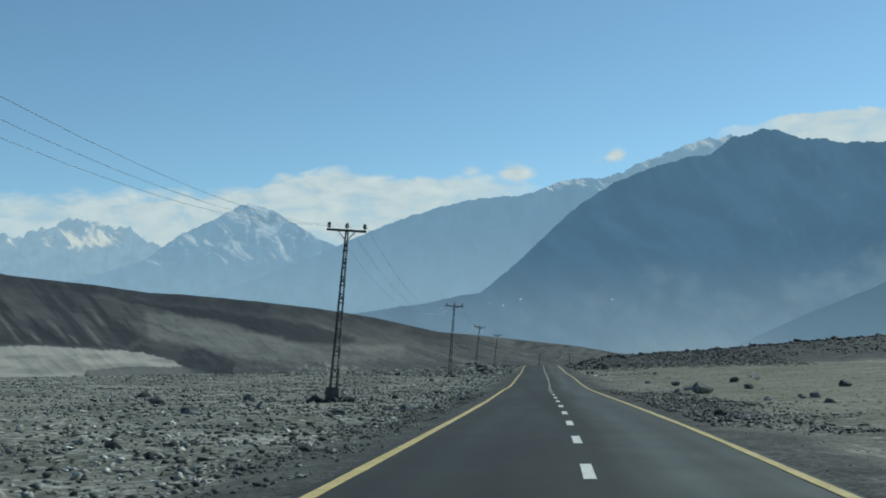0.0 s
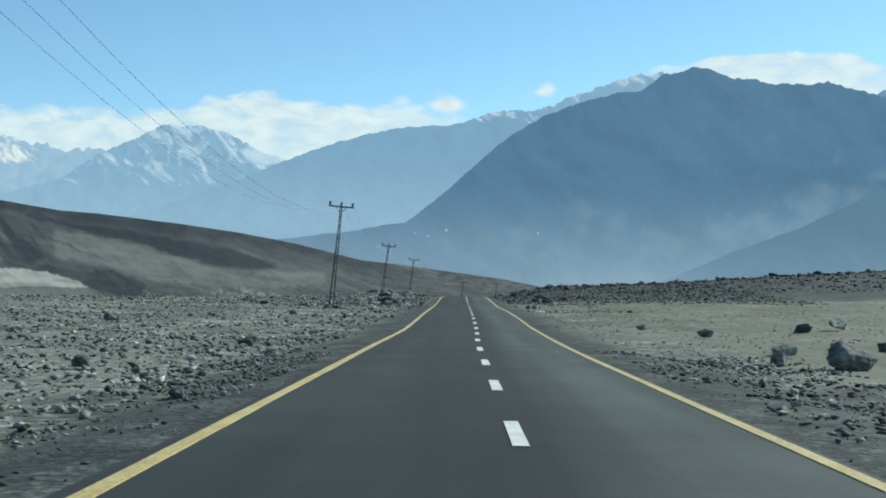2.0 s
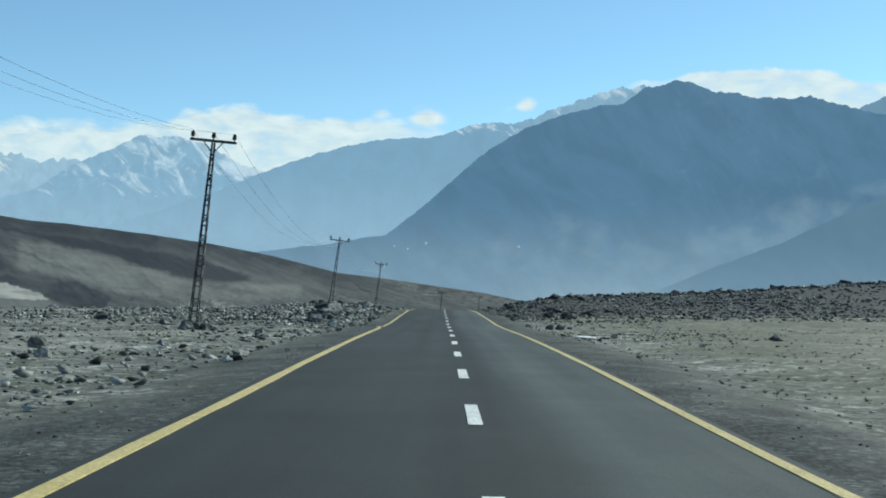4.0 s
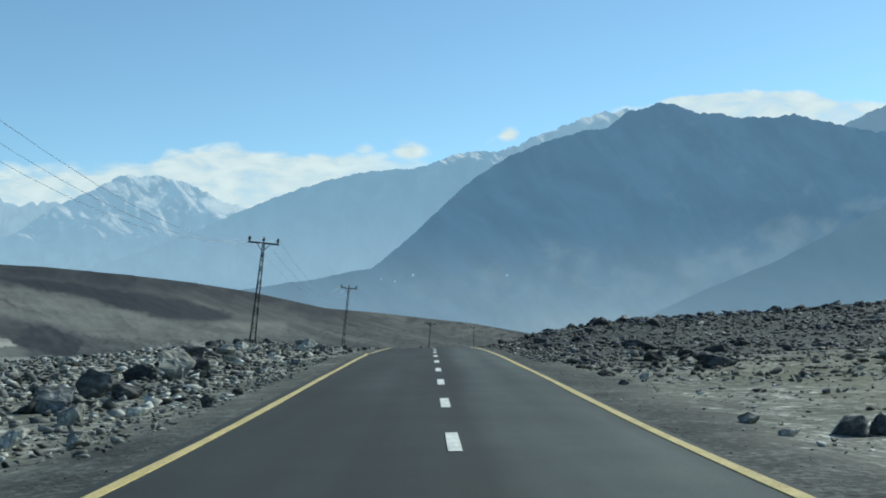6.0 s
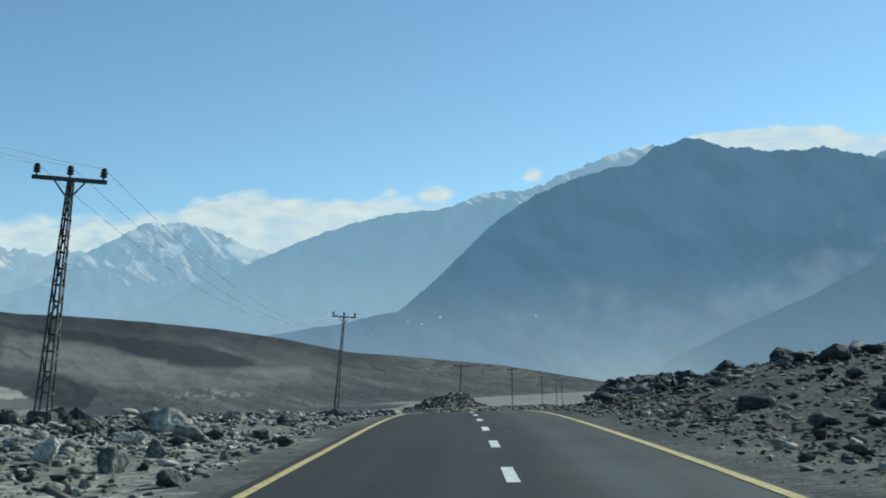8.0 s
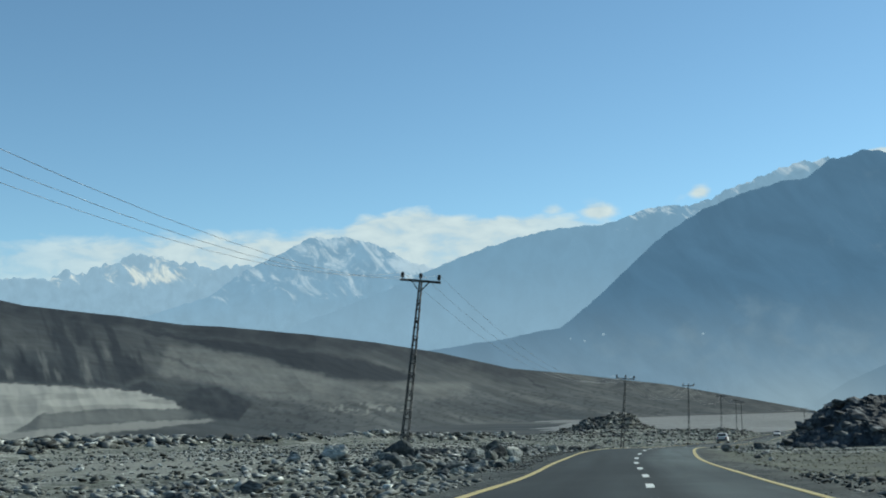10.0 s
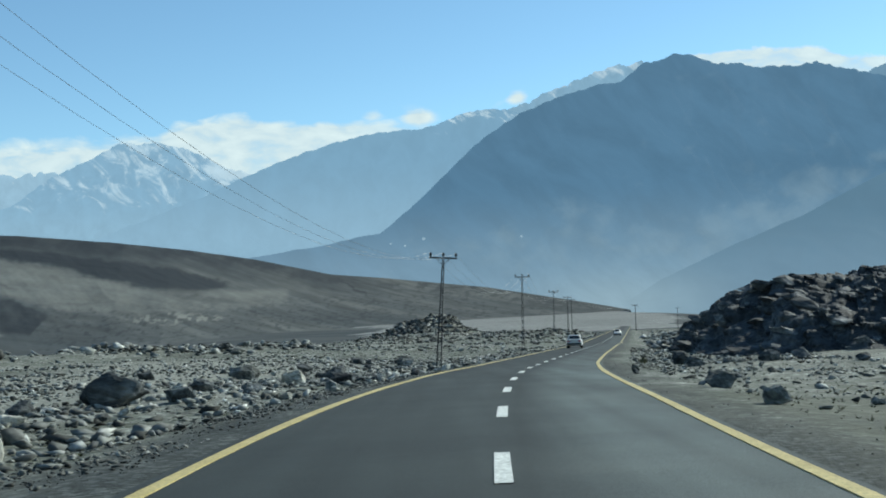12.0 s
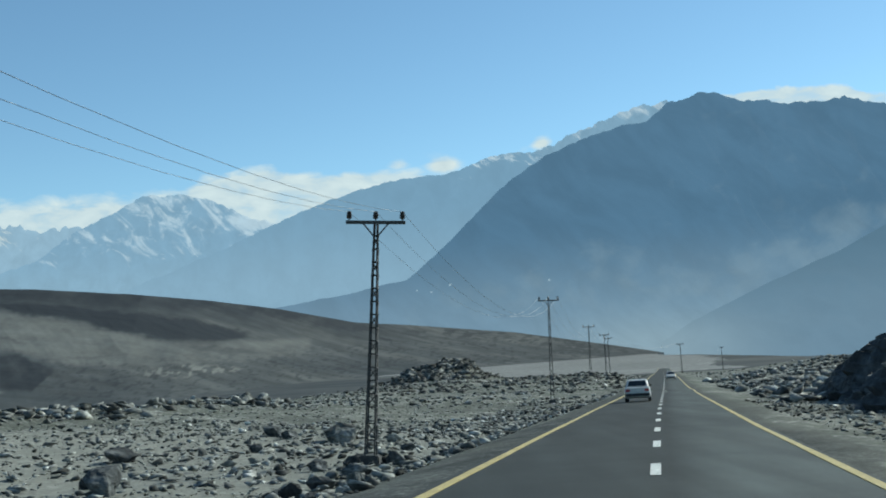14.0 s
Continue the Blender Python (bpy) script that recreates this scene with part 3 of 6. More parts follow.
CROSS = [(-3.68, -0.30), (-3.60, -0.045), (-3.3, -0.03), (-2.7, -0.024), (-2.2, -0.019), (-1.7, -0.015), (-1.1, -0.009), (-0.6, -0.004), (-0.2, 0.0), (0.25, -0.005),
         (0.7, -0.009), (1.3, -0.015), (1.9, -0.021), (2.4, -0.026), (2.8, -0.03), (3.00, -0.045), (3.08, -0.30)]
WEAR = [1.0, 1.0, 0.95, 0.90, 0.98, 0.94, 0.90, 1.0, 0.92, 0.78, 1.42, 1.92, 1.76, 1.92, 1.74, 1.3, 1.0]
road = strip("road", ry, CROSS, ASPHALT)
wear_glare = np.tile(WEAR, (len(ry), 1)) * (1 + 0.16 * fbm(ry[:, None] / 9, np.arange(len(CROSS))[None] / 2.5, 3, 77))
across = np.array([c[0] for c in CROSS])[None]
wear_glare = wear_glare * (1 - 0.35 * np.exp(-((across + 0.45) / 0.4) ** 2) * sm(10, 18, ry[:, None]) * (1 - sm(34, 46, ry[:, None])))
wear_glare = wear_glare * (1 - 0.38 * np.exp(-((across - 0.45) / 0.3) ** 2) * sm(19, 25, ry[:, None]) * (1 - sm(36, 44, ry[:, None])))
# sun glare on the bend painted lighter; the stretch over the crest toned darker
wear_glare = wear_glare * (1 + (0.22 + 0.38 * sm(0.2, 1.6, across)) * sm(262, 292, ry[:, None]) * (1 - sm(330, 360, ry[:, None])) - 0.16 * sm(186, 200, ry[:, None]) * (1 - sm(235, 255, ry[:, None])))
road.data.attributes.new("wear_glare", "FLOAT", "POINT").data.foreach_set("value", wear_glare.ravel())
tagged(road, "dark grey worn asphalt two-lane road", "road", kind="structure")
ly = np.concatenate([np.arange(-80, 480, 1.0), np.arange(480, 1000, 8.0)])
ly = np.sort(np.concatenate([ly, [133.02, 187.02]]))
for d0 in (LEFT, RIGHT):
    w = (0.086 if d0 < 0 else 0.078) + 0.014 * fbm(ly / 3, ly * 0 + d0, 2, 3)
    wob = 0.035 * fbm(ly / 14, ly * 0 + d0, 2, 6)
    if d0 < 0:
        for end in (133.0, 187.0):
            wob = wob - 0.16 * sm(end - 4, end, ly) * (ly <= end)
            w = w - 0.016 * ((ly > end) & (ly < end + 40))
    rows = np.stack([along(ly, d0 + wob - w, -0.0305), along(ly, d0 + wob - w, -0.018), along(ly, d0 + wob + w, -0.018),
                     along(ly, d0 + wob + w, -0.0305)], 1)
    mesh_object("edge_line", rows.reshape(-1, 3), grid_faces(len(ly), 4), LINE_YELLOW, parent=road)["label"] = "continuous yellow edge line"
for k in range(-8, 100):
    y0 = 18.6 + 7.5 * k
    yy = np.linspace(y0, y0 + 2.5, 3)
    rows = np.stack([along(yy, -0.085, -0.004), along(yy, -0.085, 0.009), along(yy, 0.085, 0.009), along(yy, 0.085, -0.004)], 1)
    mark = mesh_object("lane_mark", rows.reshape(-1, 3), grid_faces(3, 4), LINE_WHITE, parent=road)

# ---- far land ----
MID = (0.0, 162.0)
LIFT = 0.06


def range_of_hills(name, crest, r0, r1, mat, label, floor=-20.0, wobble=0.012, relief=0.10, seed=1, cols=260, rows=44, jag=0.0, power=1.0,
                   kind="structure", cover=None, bearings=None):
    """Rising land whose skyline has the given (azimuth, elevation) turns, seen from the middle of the road."""
    az = np.linspace(crest[0][0], crest[-1][0], cols) if bearings is None else bearings
    el = np.interp(az, [c[0] for c in crest], [c[1] for c in crest]) + LIFT
    if not np.isscalar(r1):
        r1 = np.interp(az, [p[0] for p in r1], [p[1] for p in r1])
    top = np.tan(np.radians(el)) * r1 + 2.0
    u = np.concatenate([np.linspace(0, 1, rows), [1.06, 1.15]])
    U, A = np.meshgrid(u, az, indexing="ij")
    T = np.broadcast_to(top, A.shape)
    near = r0 if np.isscalar(r0) else np.interp(A, [p[0] for p in r0], [p[1] for p in r0])
    R = near + (r1 - near) * U
    X, Y = MID[0] + R * np.sin(np.radians(A)), MID[1] + R * np.cos(np.radians(A))
    prof = np.where(U <= 1, np.clip(U, 0, 1) ** power, 1 - (U - 1) * 2.5)
    spur = 1 - 2 * np.abs(fbm(A * 0.55 + 3 * U, U * 2.2 + seed, 5, seed))
    Z = floor + (T - floor) * prof + T * relief * (spur - 0.5) * np.sin(np.pi * np.clip(U, 0, 1))
    Z = Z + T * (wobble * fbm(A * 1.6, U * 6, 4, seed + 20) + jag * fbm(A * 5, U * 9, 3, seed + 30)) * np.clip(U, 0, 1)
    ob = mesh_object(name, np.stack([X, Y, Z], -1).reshape(-1, 3), grid_faces(*A.shape), mat, smooth=True)
    E = np.degrees(np.arctan2(Z, R))
    ob.data.attributes.new("bearing", "FLOAT_VECTOR", "POINT").data.foreach_set("vector", np.stack([A, E, 0 * E], -1).ravel())
    if cover is not None:
        ob.data.attributes.new("cover", "FLOAT", "POINT").data.foreach_set("value", cover(A, E, np.broadcast_to(el, A.shape)).ravel())
    return tagged(ob, label, "mountain", kind=kind)


def line(a, *stops):
    return np.interp(a, [p[0] for p in stops], [p[1] for p in stops])


def spot(a, e, a0, e0, wa, we):
    return np.exp(-((a - a0) / wa) ** 2 - ((e - e0) / we) ** 2)


# how far snow or pale debris covers each range: bearing, height, the crest's height there
def white_cover(a, e, top):
    # the first spot is sunlight on the snow, painted as heavier cover
    return 0.55 * sm(4.6, 6.2, e) + 0.9 * spot(a, e, -21.7, 6.4, 1.7, 0.65) + 0.35 * spot(a, e, -25.6, 6.1, 1.0, 0.4) - 0.4 * sm(-19.5, -18, a)


def snow_cover(a, e, top):
    high = sm(1.9, 0.1, top - e)
    return 0.34 * high * sm(-17, -12.5, a) + 0.60 * sm(4.5, 5.6, e) + 0.30 * spot(a, e, -15.2, 6.2, 2.6, 0.8) + 0.55 * spot(a, e, -9.6, 6.7, 1.4, 0.5) - 0.35 * sm(5.6, 4.6, e)


def mid_cover(a, e, top):
    return 1.15 * sm(1.1, 0.1, top - e) * sm(-1.0, 1.2, a) + 0.55 * spot(a, e, -0.4, 8.0, 1.6, 0.5) + 0.75 * spot(a, e, -4.9, 7.4, 1.0, 0.25) + 0.2 * sm(0.9, 0.1, top - e)


def far_cover(a, e, top):
    return 0.45 + 0.6 * sm(0.7, 0.0, top - e) + 0.5 * spot(a, e, 8.3, 10.7, 0.9, 0.4)


def debris_cover(a, e, top):
    upper = line(a, (-10, 2.6), (-2, 3.1), (1, 3.3), (3.2, 3.8), (6.7, 4.9), (9, 4.0), (12, 3.9), (14.5, 4.9), (16.3, 5.9), (18, 5.6), (21, 7.0), (30, 8))
    fan = sm(0.9, -0.4, e - upper) * sm(0.9, 2.2, e) * sm(-8, 2, a)
    strip = spot(a - 2.0 * (e - 3.4), e, 13.9, 3.4, 1.6, 1.6) + 0.8 * spot(a, e, 17.0, 5.0, 1.5, 0.7)
    return 0.72 * fan + 0.35 * strip + 0.4 * spot(a, e, 13.6, 6.3, 1.6, 0.7) + 0.35 * spot(a, e, 15.9, 7.2, 0.5, 0.9)


def slope_cover(a, e, top):
    return 0.5 * sm(1.4, 0.2, top - e)


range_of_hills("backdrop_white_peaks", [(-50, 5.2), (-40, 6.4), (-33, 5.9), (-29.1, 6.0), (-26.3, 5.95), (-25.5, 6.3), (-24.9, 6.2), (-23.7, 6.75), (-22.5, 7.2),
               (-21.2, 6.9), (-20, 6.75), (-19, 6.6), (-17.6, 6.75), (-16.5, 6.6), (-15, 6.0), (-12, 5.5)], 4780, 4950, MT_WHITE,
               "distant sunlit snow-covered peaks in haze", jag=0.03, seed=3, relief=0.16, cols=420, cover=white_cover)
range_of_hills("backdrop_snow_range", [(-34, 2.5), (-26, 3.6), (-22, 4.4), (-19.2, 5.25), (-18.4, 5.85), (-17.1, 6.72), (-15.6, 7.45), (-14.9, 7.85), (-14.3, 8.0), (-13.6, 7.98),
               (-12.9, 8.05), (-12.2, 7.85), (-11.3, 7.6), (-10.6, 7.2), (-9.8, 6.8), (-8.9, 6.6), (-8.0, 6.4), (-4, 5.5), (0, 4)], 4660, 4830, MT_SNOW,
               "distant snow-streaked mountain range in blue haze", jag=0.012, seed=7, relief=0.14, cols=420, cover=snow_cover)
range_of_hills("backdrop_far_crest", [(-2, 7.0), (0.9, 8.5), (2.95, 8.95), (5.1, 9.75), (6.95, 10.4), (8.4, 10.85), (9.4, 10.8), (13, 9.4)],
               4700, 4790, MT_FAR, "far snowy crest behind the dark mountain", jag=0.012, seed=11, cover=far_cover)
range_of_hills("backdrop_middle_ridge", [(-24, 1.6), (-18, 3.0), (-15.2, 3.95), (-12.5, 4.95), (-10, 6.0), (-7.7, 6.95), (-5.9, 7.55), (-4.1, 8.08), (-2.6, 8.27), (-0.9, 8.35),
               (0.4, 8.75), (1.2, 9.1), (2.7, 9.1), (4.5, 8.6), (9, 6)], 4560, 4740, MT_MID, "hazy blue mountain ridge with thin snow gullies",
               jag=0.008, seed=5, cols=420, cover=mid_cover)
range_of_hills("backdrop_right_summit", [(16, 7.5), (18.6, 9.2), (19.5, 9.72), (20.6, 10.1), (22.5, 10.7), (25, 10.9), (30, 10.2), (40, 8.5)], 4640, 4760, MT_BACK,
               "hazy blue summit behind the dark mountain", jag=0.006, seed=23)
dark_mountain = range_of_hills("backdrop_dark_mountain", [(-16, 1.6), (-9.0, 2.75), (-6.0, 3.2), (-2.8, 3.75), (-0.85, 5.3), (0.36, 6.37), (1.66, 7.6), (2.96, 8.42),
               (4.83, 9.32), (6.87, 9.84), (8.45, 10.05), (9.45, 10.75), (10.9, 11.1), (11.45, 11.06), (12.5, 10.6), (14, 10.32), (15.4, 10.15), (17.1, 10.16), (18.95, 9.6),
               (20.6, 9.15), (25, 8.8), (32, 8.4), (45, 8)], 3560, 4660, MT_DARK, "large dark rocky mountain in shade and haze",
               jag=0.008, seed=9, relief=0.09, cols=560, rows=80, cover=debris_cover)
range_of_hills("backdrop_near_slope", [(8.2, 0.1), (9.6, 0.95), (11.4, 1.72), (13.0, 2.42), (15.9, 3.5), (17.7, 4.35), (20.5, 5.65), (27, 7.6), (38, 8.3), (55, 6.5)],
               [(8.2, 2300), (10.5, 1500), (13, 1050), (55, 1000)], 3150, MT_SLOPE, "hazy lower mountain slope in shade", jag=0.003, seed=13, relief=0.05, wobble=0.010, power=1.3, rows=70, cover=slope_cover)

HILL_CREST = [(-75, 6), (-50, 6.2), (-38, 5.8), (-31, 5.5), (-29, 5.25), (-26.7, 4.75), (-22.5, 4.3), (-19.9, 3.93), (-18.2, 3.85), (-14.6, 3.5), (-11.4, 3.1),
              (-8.4, 2.58), (-6.6, 2.15), (-5.2, 1.82), (-2.8, 1.57), (-0.5, 1.27), (1.84, 0.97), (4.1, 0.53), (6.4, 0.08), (8.2, -0.3), (10, -0.8)]
hill = range_of_hills("hill", HILL_CREST, [(-75, 500), (-25, 700), (-12, 1000), (0, 2000), (10, 3000)],
                      [(-75, 1600), (-14, 2000), (-5, 2700), (3, 3500), (10, 3500)], HILL,
                      "long grey eroded hill across the valley", seed=17, relief=0.013, wobble=0.0025, rows=140, power=1.25,
                      bearings=np.concatenate([np.linspace(-75, -29, 40)[:-1], np.linspace(-29, 10, 760)]))
nv = len(hill.data.vertices)
co = np.empty(nv * 3)
hill.data.vertices.foreach_get("co", co)
co = co.reshape(-1, 3)
ha = np.degrees(np.arctan2(co[:, 0] - MID[0], co[:, 1] - MID[1]))
he = np.degrees(np.arctan2(co[:, 2], np.hypot(co[:, 0] - MID[0], co[:, 1] - MID[1])))
top_e = np.interp(ha, [c[0] for c in HILL_CREST], [c[1] for c in HILL_CREST]) + LIFT
nz1 = fbm(ha * 0.8, he * 1.6, 4, 41)
nz3, nz4 = fbm(ha * 2.2, he * 3.2, 4, 53), fbm(ha * 6.0, he * 9.0, 3, 57)
hw, ew = ha + 0.22 * nz3 + 0.06 * nz4, he + 0.07 * nz3 + 0.05 * nz4


def between(lower, upper, soft=0.06):
    """Cover lying between two lines across the hillside."""
    lo = np.interp(hw, [p[0] for p in lower], [p[1] for p in lower])
    hi = np.interp(hw, [p[0] for p in upper], [p[1] for p in upper])
    inside = np.minimum(ew - lo, hi - ew)
    ends = sm(lower[0][0] - 0.2, lower[0][0] + 0.3, hw) * (1 - sm(lower[-1][0] - 0.3, lower[-1][0] + 0.2, hw))
    return sm(-soft, soft, inside) * ends


# a darker band lying across the upper slope
dark_band = between([(-21.8, 3.72), (-19.65, 3.25), (-18.6, 3.0), (-16.2, 2.55), (-14.9, 2.12), (-12.9, 1.66), (-11.9, 1.25), (-10.4, 1.4), (-9.5, 1.5)],
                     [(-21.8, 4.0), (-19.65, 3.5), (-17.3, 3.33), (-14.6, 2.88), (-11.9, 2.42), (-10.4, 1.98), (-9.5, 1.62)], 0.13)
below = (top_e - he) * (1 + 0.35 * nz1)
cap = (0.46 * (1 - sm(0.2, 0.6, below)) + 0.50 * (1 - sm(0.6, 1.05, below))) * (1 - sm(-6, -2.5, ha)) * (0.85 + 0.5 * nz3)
# the steep flank: ribs running down, the shade of the hollows between them painted dark
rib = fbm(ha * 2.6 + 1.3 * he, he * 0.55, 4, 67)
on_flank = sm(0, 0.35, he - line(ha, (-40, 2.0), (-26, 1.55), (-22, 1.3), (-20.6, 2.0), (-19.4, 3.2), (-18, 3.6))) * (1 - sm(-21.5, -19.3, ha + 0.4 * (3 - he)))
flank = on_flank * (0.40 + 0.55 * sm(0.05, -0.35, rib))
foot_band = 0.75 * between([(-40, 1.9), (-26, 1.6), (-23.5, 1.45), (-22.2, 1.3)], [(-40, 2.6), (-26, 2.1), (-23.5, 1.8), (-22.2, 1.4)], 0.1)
# the gully is not carved: its shade is painted dark, deepest at the right
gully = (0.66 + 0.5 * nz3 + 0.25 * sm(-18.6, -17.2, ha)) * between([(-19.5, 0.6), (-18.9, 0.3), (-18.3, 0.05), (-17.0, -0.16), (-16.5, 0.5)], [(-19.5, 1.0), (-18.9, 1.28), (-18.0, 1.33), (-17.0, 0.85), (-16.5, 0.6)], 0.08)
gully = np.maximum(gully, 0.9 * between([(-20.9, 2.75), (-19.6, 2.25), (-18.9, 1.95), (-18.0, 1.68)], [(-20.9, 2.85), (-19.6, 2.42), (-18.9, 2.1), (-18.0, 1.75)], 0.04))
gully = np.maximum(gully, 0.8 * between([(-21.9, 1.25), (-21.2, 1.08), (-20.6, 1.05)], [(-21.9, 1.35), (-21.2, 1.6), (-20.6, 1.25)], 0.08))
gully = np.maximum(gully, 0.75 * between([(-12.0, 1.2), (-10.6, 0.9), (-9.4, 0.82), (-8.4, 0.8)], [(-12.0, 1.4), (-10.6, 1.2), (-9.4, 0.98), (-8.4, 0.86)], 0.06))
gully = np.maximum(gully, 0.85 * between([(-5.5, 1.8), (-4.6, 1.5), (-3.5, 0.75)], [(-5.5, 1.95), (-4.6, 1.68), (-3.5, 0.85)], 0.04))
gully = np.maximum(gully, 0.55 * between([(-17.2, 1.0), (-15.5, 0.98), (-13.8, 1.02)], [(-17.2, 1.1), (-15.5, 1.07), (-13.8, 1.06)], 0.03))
# low scrub and stones over the foot of the slope
specks = sm(0.16, 0.4, fbm(ha * 5.5, he * 16, 3, 63)) * (1 - sm(0.7, 1.2, he)) * sm(-17.5, -15.5, ha)
knolls = 0.7 * sm(0.0, 0.3, fbm(ha * 3.2, he * 9, 3, 65)) * sm(-4.5, -1.5, ha) * (1 - sm(0.25, 0.7, top_e - he))
# everything darker than the bare slope, in one value
hill_dark = np.maximum.reduce([dark_band, cap, flank, foot_band, gully, 0.6 * specks, knolls])
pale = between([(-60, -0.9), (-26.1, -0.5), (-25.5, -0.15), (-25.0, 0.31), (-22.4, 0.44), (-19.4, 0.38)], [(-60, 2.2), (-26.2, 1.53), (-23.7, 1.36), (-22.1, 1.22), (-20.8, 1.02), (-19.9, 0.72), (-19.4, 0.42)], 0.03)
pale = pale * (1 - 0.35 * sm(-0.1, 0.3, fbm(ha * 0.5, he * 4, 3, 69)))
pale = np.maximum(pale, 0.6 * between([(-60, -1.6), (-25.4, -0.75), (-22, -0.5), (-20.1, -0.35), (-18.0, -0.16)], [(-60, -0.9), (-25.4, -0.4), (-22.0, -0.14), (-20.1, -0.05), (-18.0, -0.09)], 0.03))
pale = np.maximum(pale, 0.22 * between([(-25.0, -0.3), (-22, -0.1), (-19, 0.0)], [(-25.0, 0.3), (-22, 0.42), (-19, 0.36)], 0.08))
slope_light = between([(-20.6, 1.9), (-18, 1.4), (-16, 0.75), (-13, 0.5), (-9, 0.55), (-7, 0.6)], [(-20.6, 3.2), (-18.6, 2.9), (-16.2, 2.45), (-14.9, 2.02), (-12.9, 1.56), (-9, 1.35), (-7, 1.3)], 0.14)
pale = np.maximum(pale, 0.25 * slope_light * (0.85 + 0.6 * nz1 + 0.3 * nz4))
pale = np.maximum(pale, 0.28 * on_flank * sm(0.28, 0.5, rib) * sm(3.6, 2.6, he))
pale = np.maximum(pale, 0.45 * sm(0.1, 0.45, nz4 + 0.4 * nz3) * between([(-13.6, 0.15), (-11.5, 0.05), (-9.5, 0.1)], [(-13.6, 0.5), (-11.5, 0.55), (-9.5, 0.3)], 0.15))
for key, values in (("hill_dark", np.clip(hill_dark, 0, 1)), ("pale", np.clip(pale, 0, 1))):
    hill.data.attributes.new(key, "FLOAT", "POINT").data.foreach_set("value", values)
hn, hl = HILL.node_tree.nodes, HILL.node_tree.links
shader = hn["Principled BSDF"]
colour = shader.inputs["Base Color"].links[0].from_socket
for key, tone in (("hill_dark", (0.021, 0.026, 0.031)), ("pale", (0.245, 0.252, 0.232))):
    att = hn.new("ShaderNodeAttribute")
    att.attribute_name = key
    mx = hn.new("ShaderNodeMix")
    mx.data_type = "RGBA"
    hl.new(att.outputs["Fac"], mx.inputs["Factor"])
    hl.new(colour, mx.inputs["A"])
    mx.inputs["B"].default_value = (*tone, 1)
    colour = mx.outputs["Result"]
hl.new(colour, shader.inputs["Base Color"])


# ---- parts ----
def part(name, bm, mat, parent, label="", smooth=False, m=None):
    me = bpy.data.meshes.new(name)
    bmesh.ops.recalc_face_normals(bm, faces=bm.faces)
    bm.to_mesh(me)
    bm.free()
    me.materials.append(mat)
    if smooth:
        me.polygons.foreach_set("use_smooth", np.ones(len(me.polygons), bool))
    ob = new(name, me)
    if parent is not None:
        ob.parent = parent
    if m is not None:
        ob.matrix_basis = m
    if label:
        ob["label"] = label
    return ob


def box_bm(sx, sy, sz, at=(0, 0, 0), bevel=0.0, taper=1.0):
    bm = bmesh.new()
    bmesh.ops.create_cube(bm, size=1.0, matrix=Matrix.Translation(at) @ Matrix.Diagonal((sx, sy, sz, 1)))
    if taper != 1.0:
        for v in bm.verts:
            if v.co.z > at[2]:
                v.co.x = at[0] + (v.co.x - at[0]) * taper
                v.co.y = at[1] + (v.co.y - at[1]) * taper
    if bevel:
        bmesh.ops.bevel(bm, geom=bm.edges[:], offset=bevel, segments=2, affect="EDGES")
    return bm


def bar_bm(a, b, w, flange=None):
    """An angle iron (two flanges) or a flat bar from a to b."""
    a, b = Vector(a), Vector(b)
    z = (b - a).normalized()
    x = z.orthogonal().normalized()
    if flange is not None:
        x = (Vector(flange) - z * Vector(flange).dot(z)).normalized()
    y = z.cross(x)
    t = w * 0.16
    prof = [(0, 0), (w, 0), (w, t), (t, t), (t, w), (0, w)]
    bm = bmesh.new()
    lo = [bm.verts.new(a + x * p + y * q) for p, q in prof]
    hi = [bm.verts.new(b + x * p + y * q) for p, q in prof]
    n = len(prof)
    for i in range(n):
        bm.faces.new((lo[i], lo[(i + 1) % n], hi[(i + 1) % n], hi[i]))
    bm.faces.new(lo[::-1])
    bm.faces.new(hi)
    return bm


def rod_bm(a, b, r, seg=8):
    a, b = Vector(a), Vector(b)
    m = Matrix.Translation((a + b) / 2) @ (b - a).to_track_quat("Z", "Y").to_matrix().to_4x4()
    bm = bmesh.new()
    bmesh.ops.create_cone(bm, cap_ends=True, segments=seg, radius1=r, radius2=r, depth=(b - a).length, matrix=m)
    return bm


def lathe_bm(profile, seg=12):
    bm = bmesh.new()
    rings = [[bm.verts.new((r * math.cos(2 * math.pi * i / seg), r * math.sin(2 * math.pi * i / seg), z)) for i in range(seg)] for r, z in profile]
    for p, q in zip(rings, rings[1:]):
        for i in range(seg):
            bm.faces.new((p[i], p[(i + 1) % seg], q[(i + 1) % seg], q[i]))
    bm.faces.new(rings[0][::-1])
    bm.faces.new(rings[-1])
    return bm


def empty(name, m):
    ob = new(name)
    ob.empty_display_size = 0.3
    ob.matrix_basis = m
    return ob


# ---- poles of the power line ----
ARM = 2.30


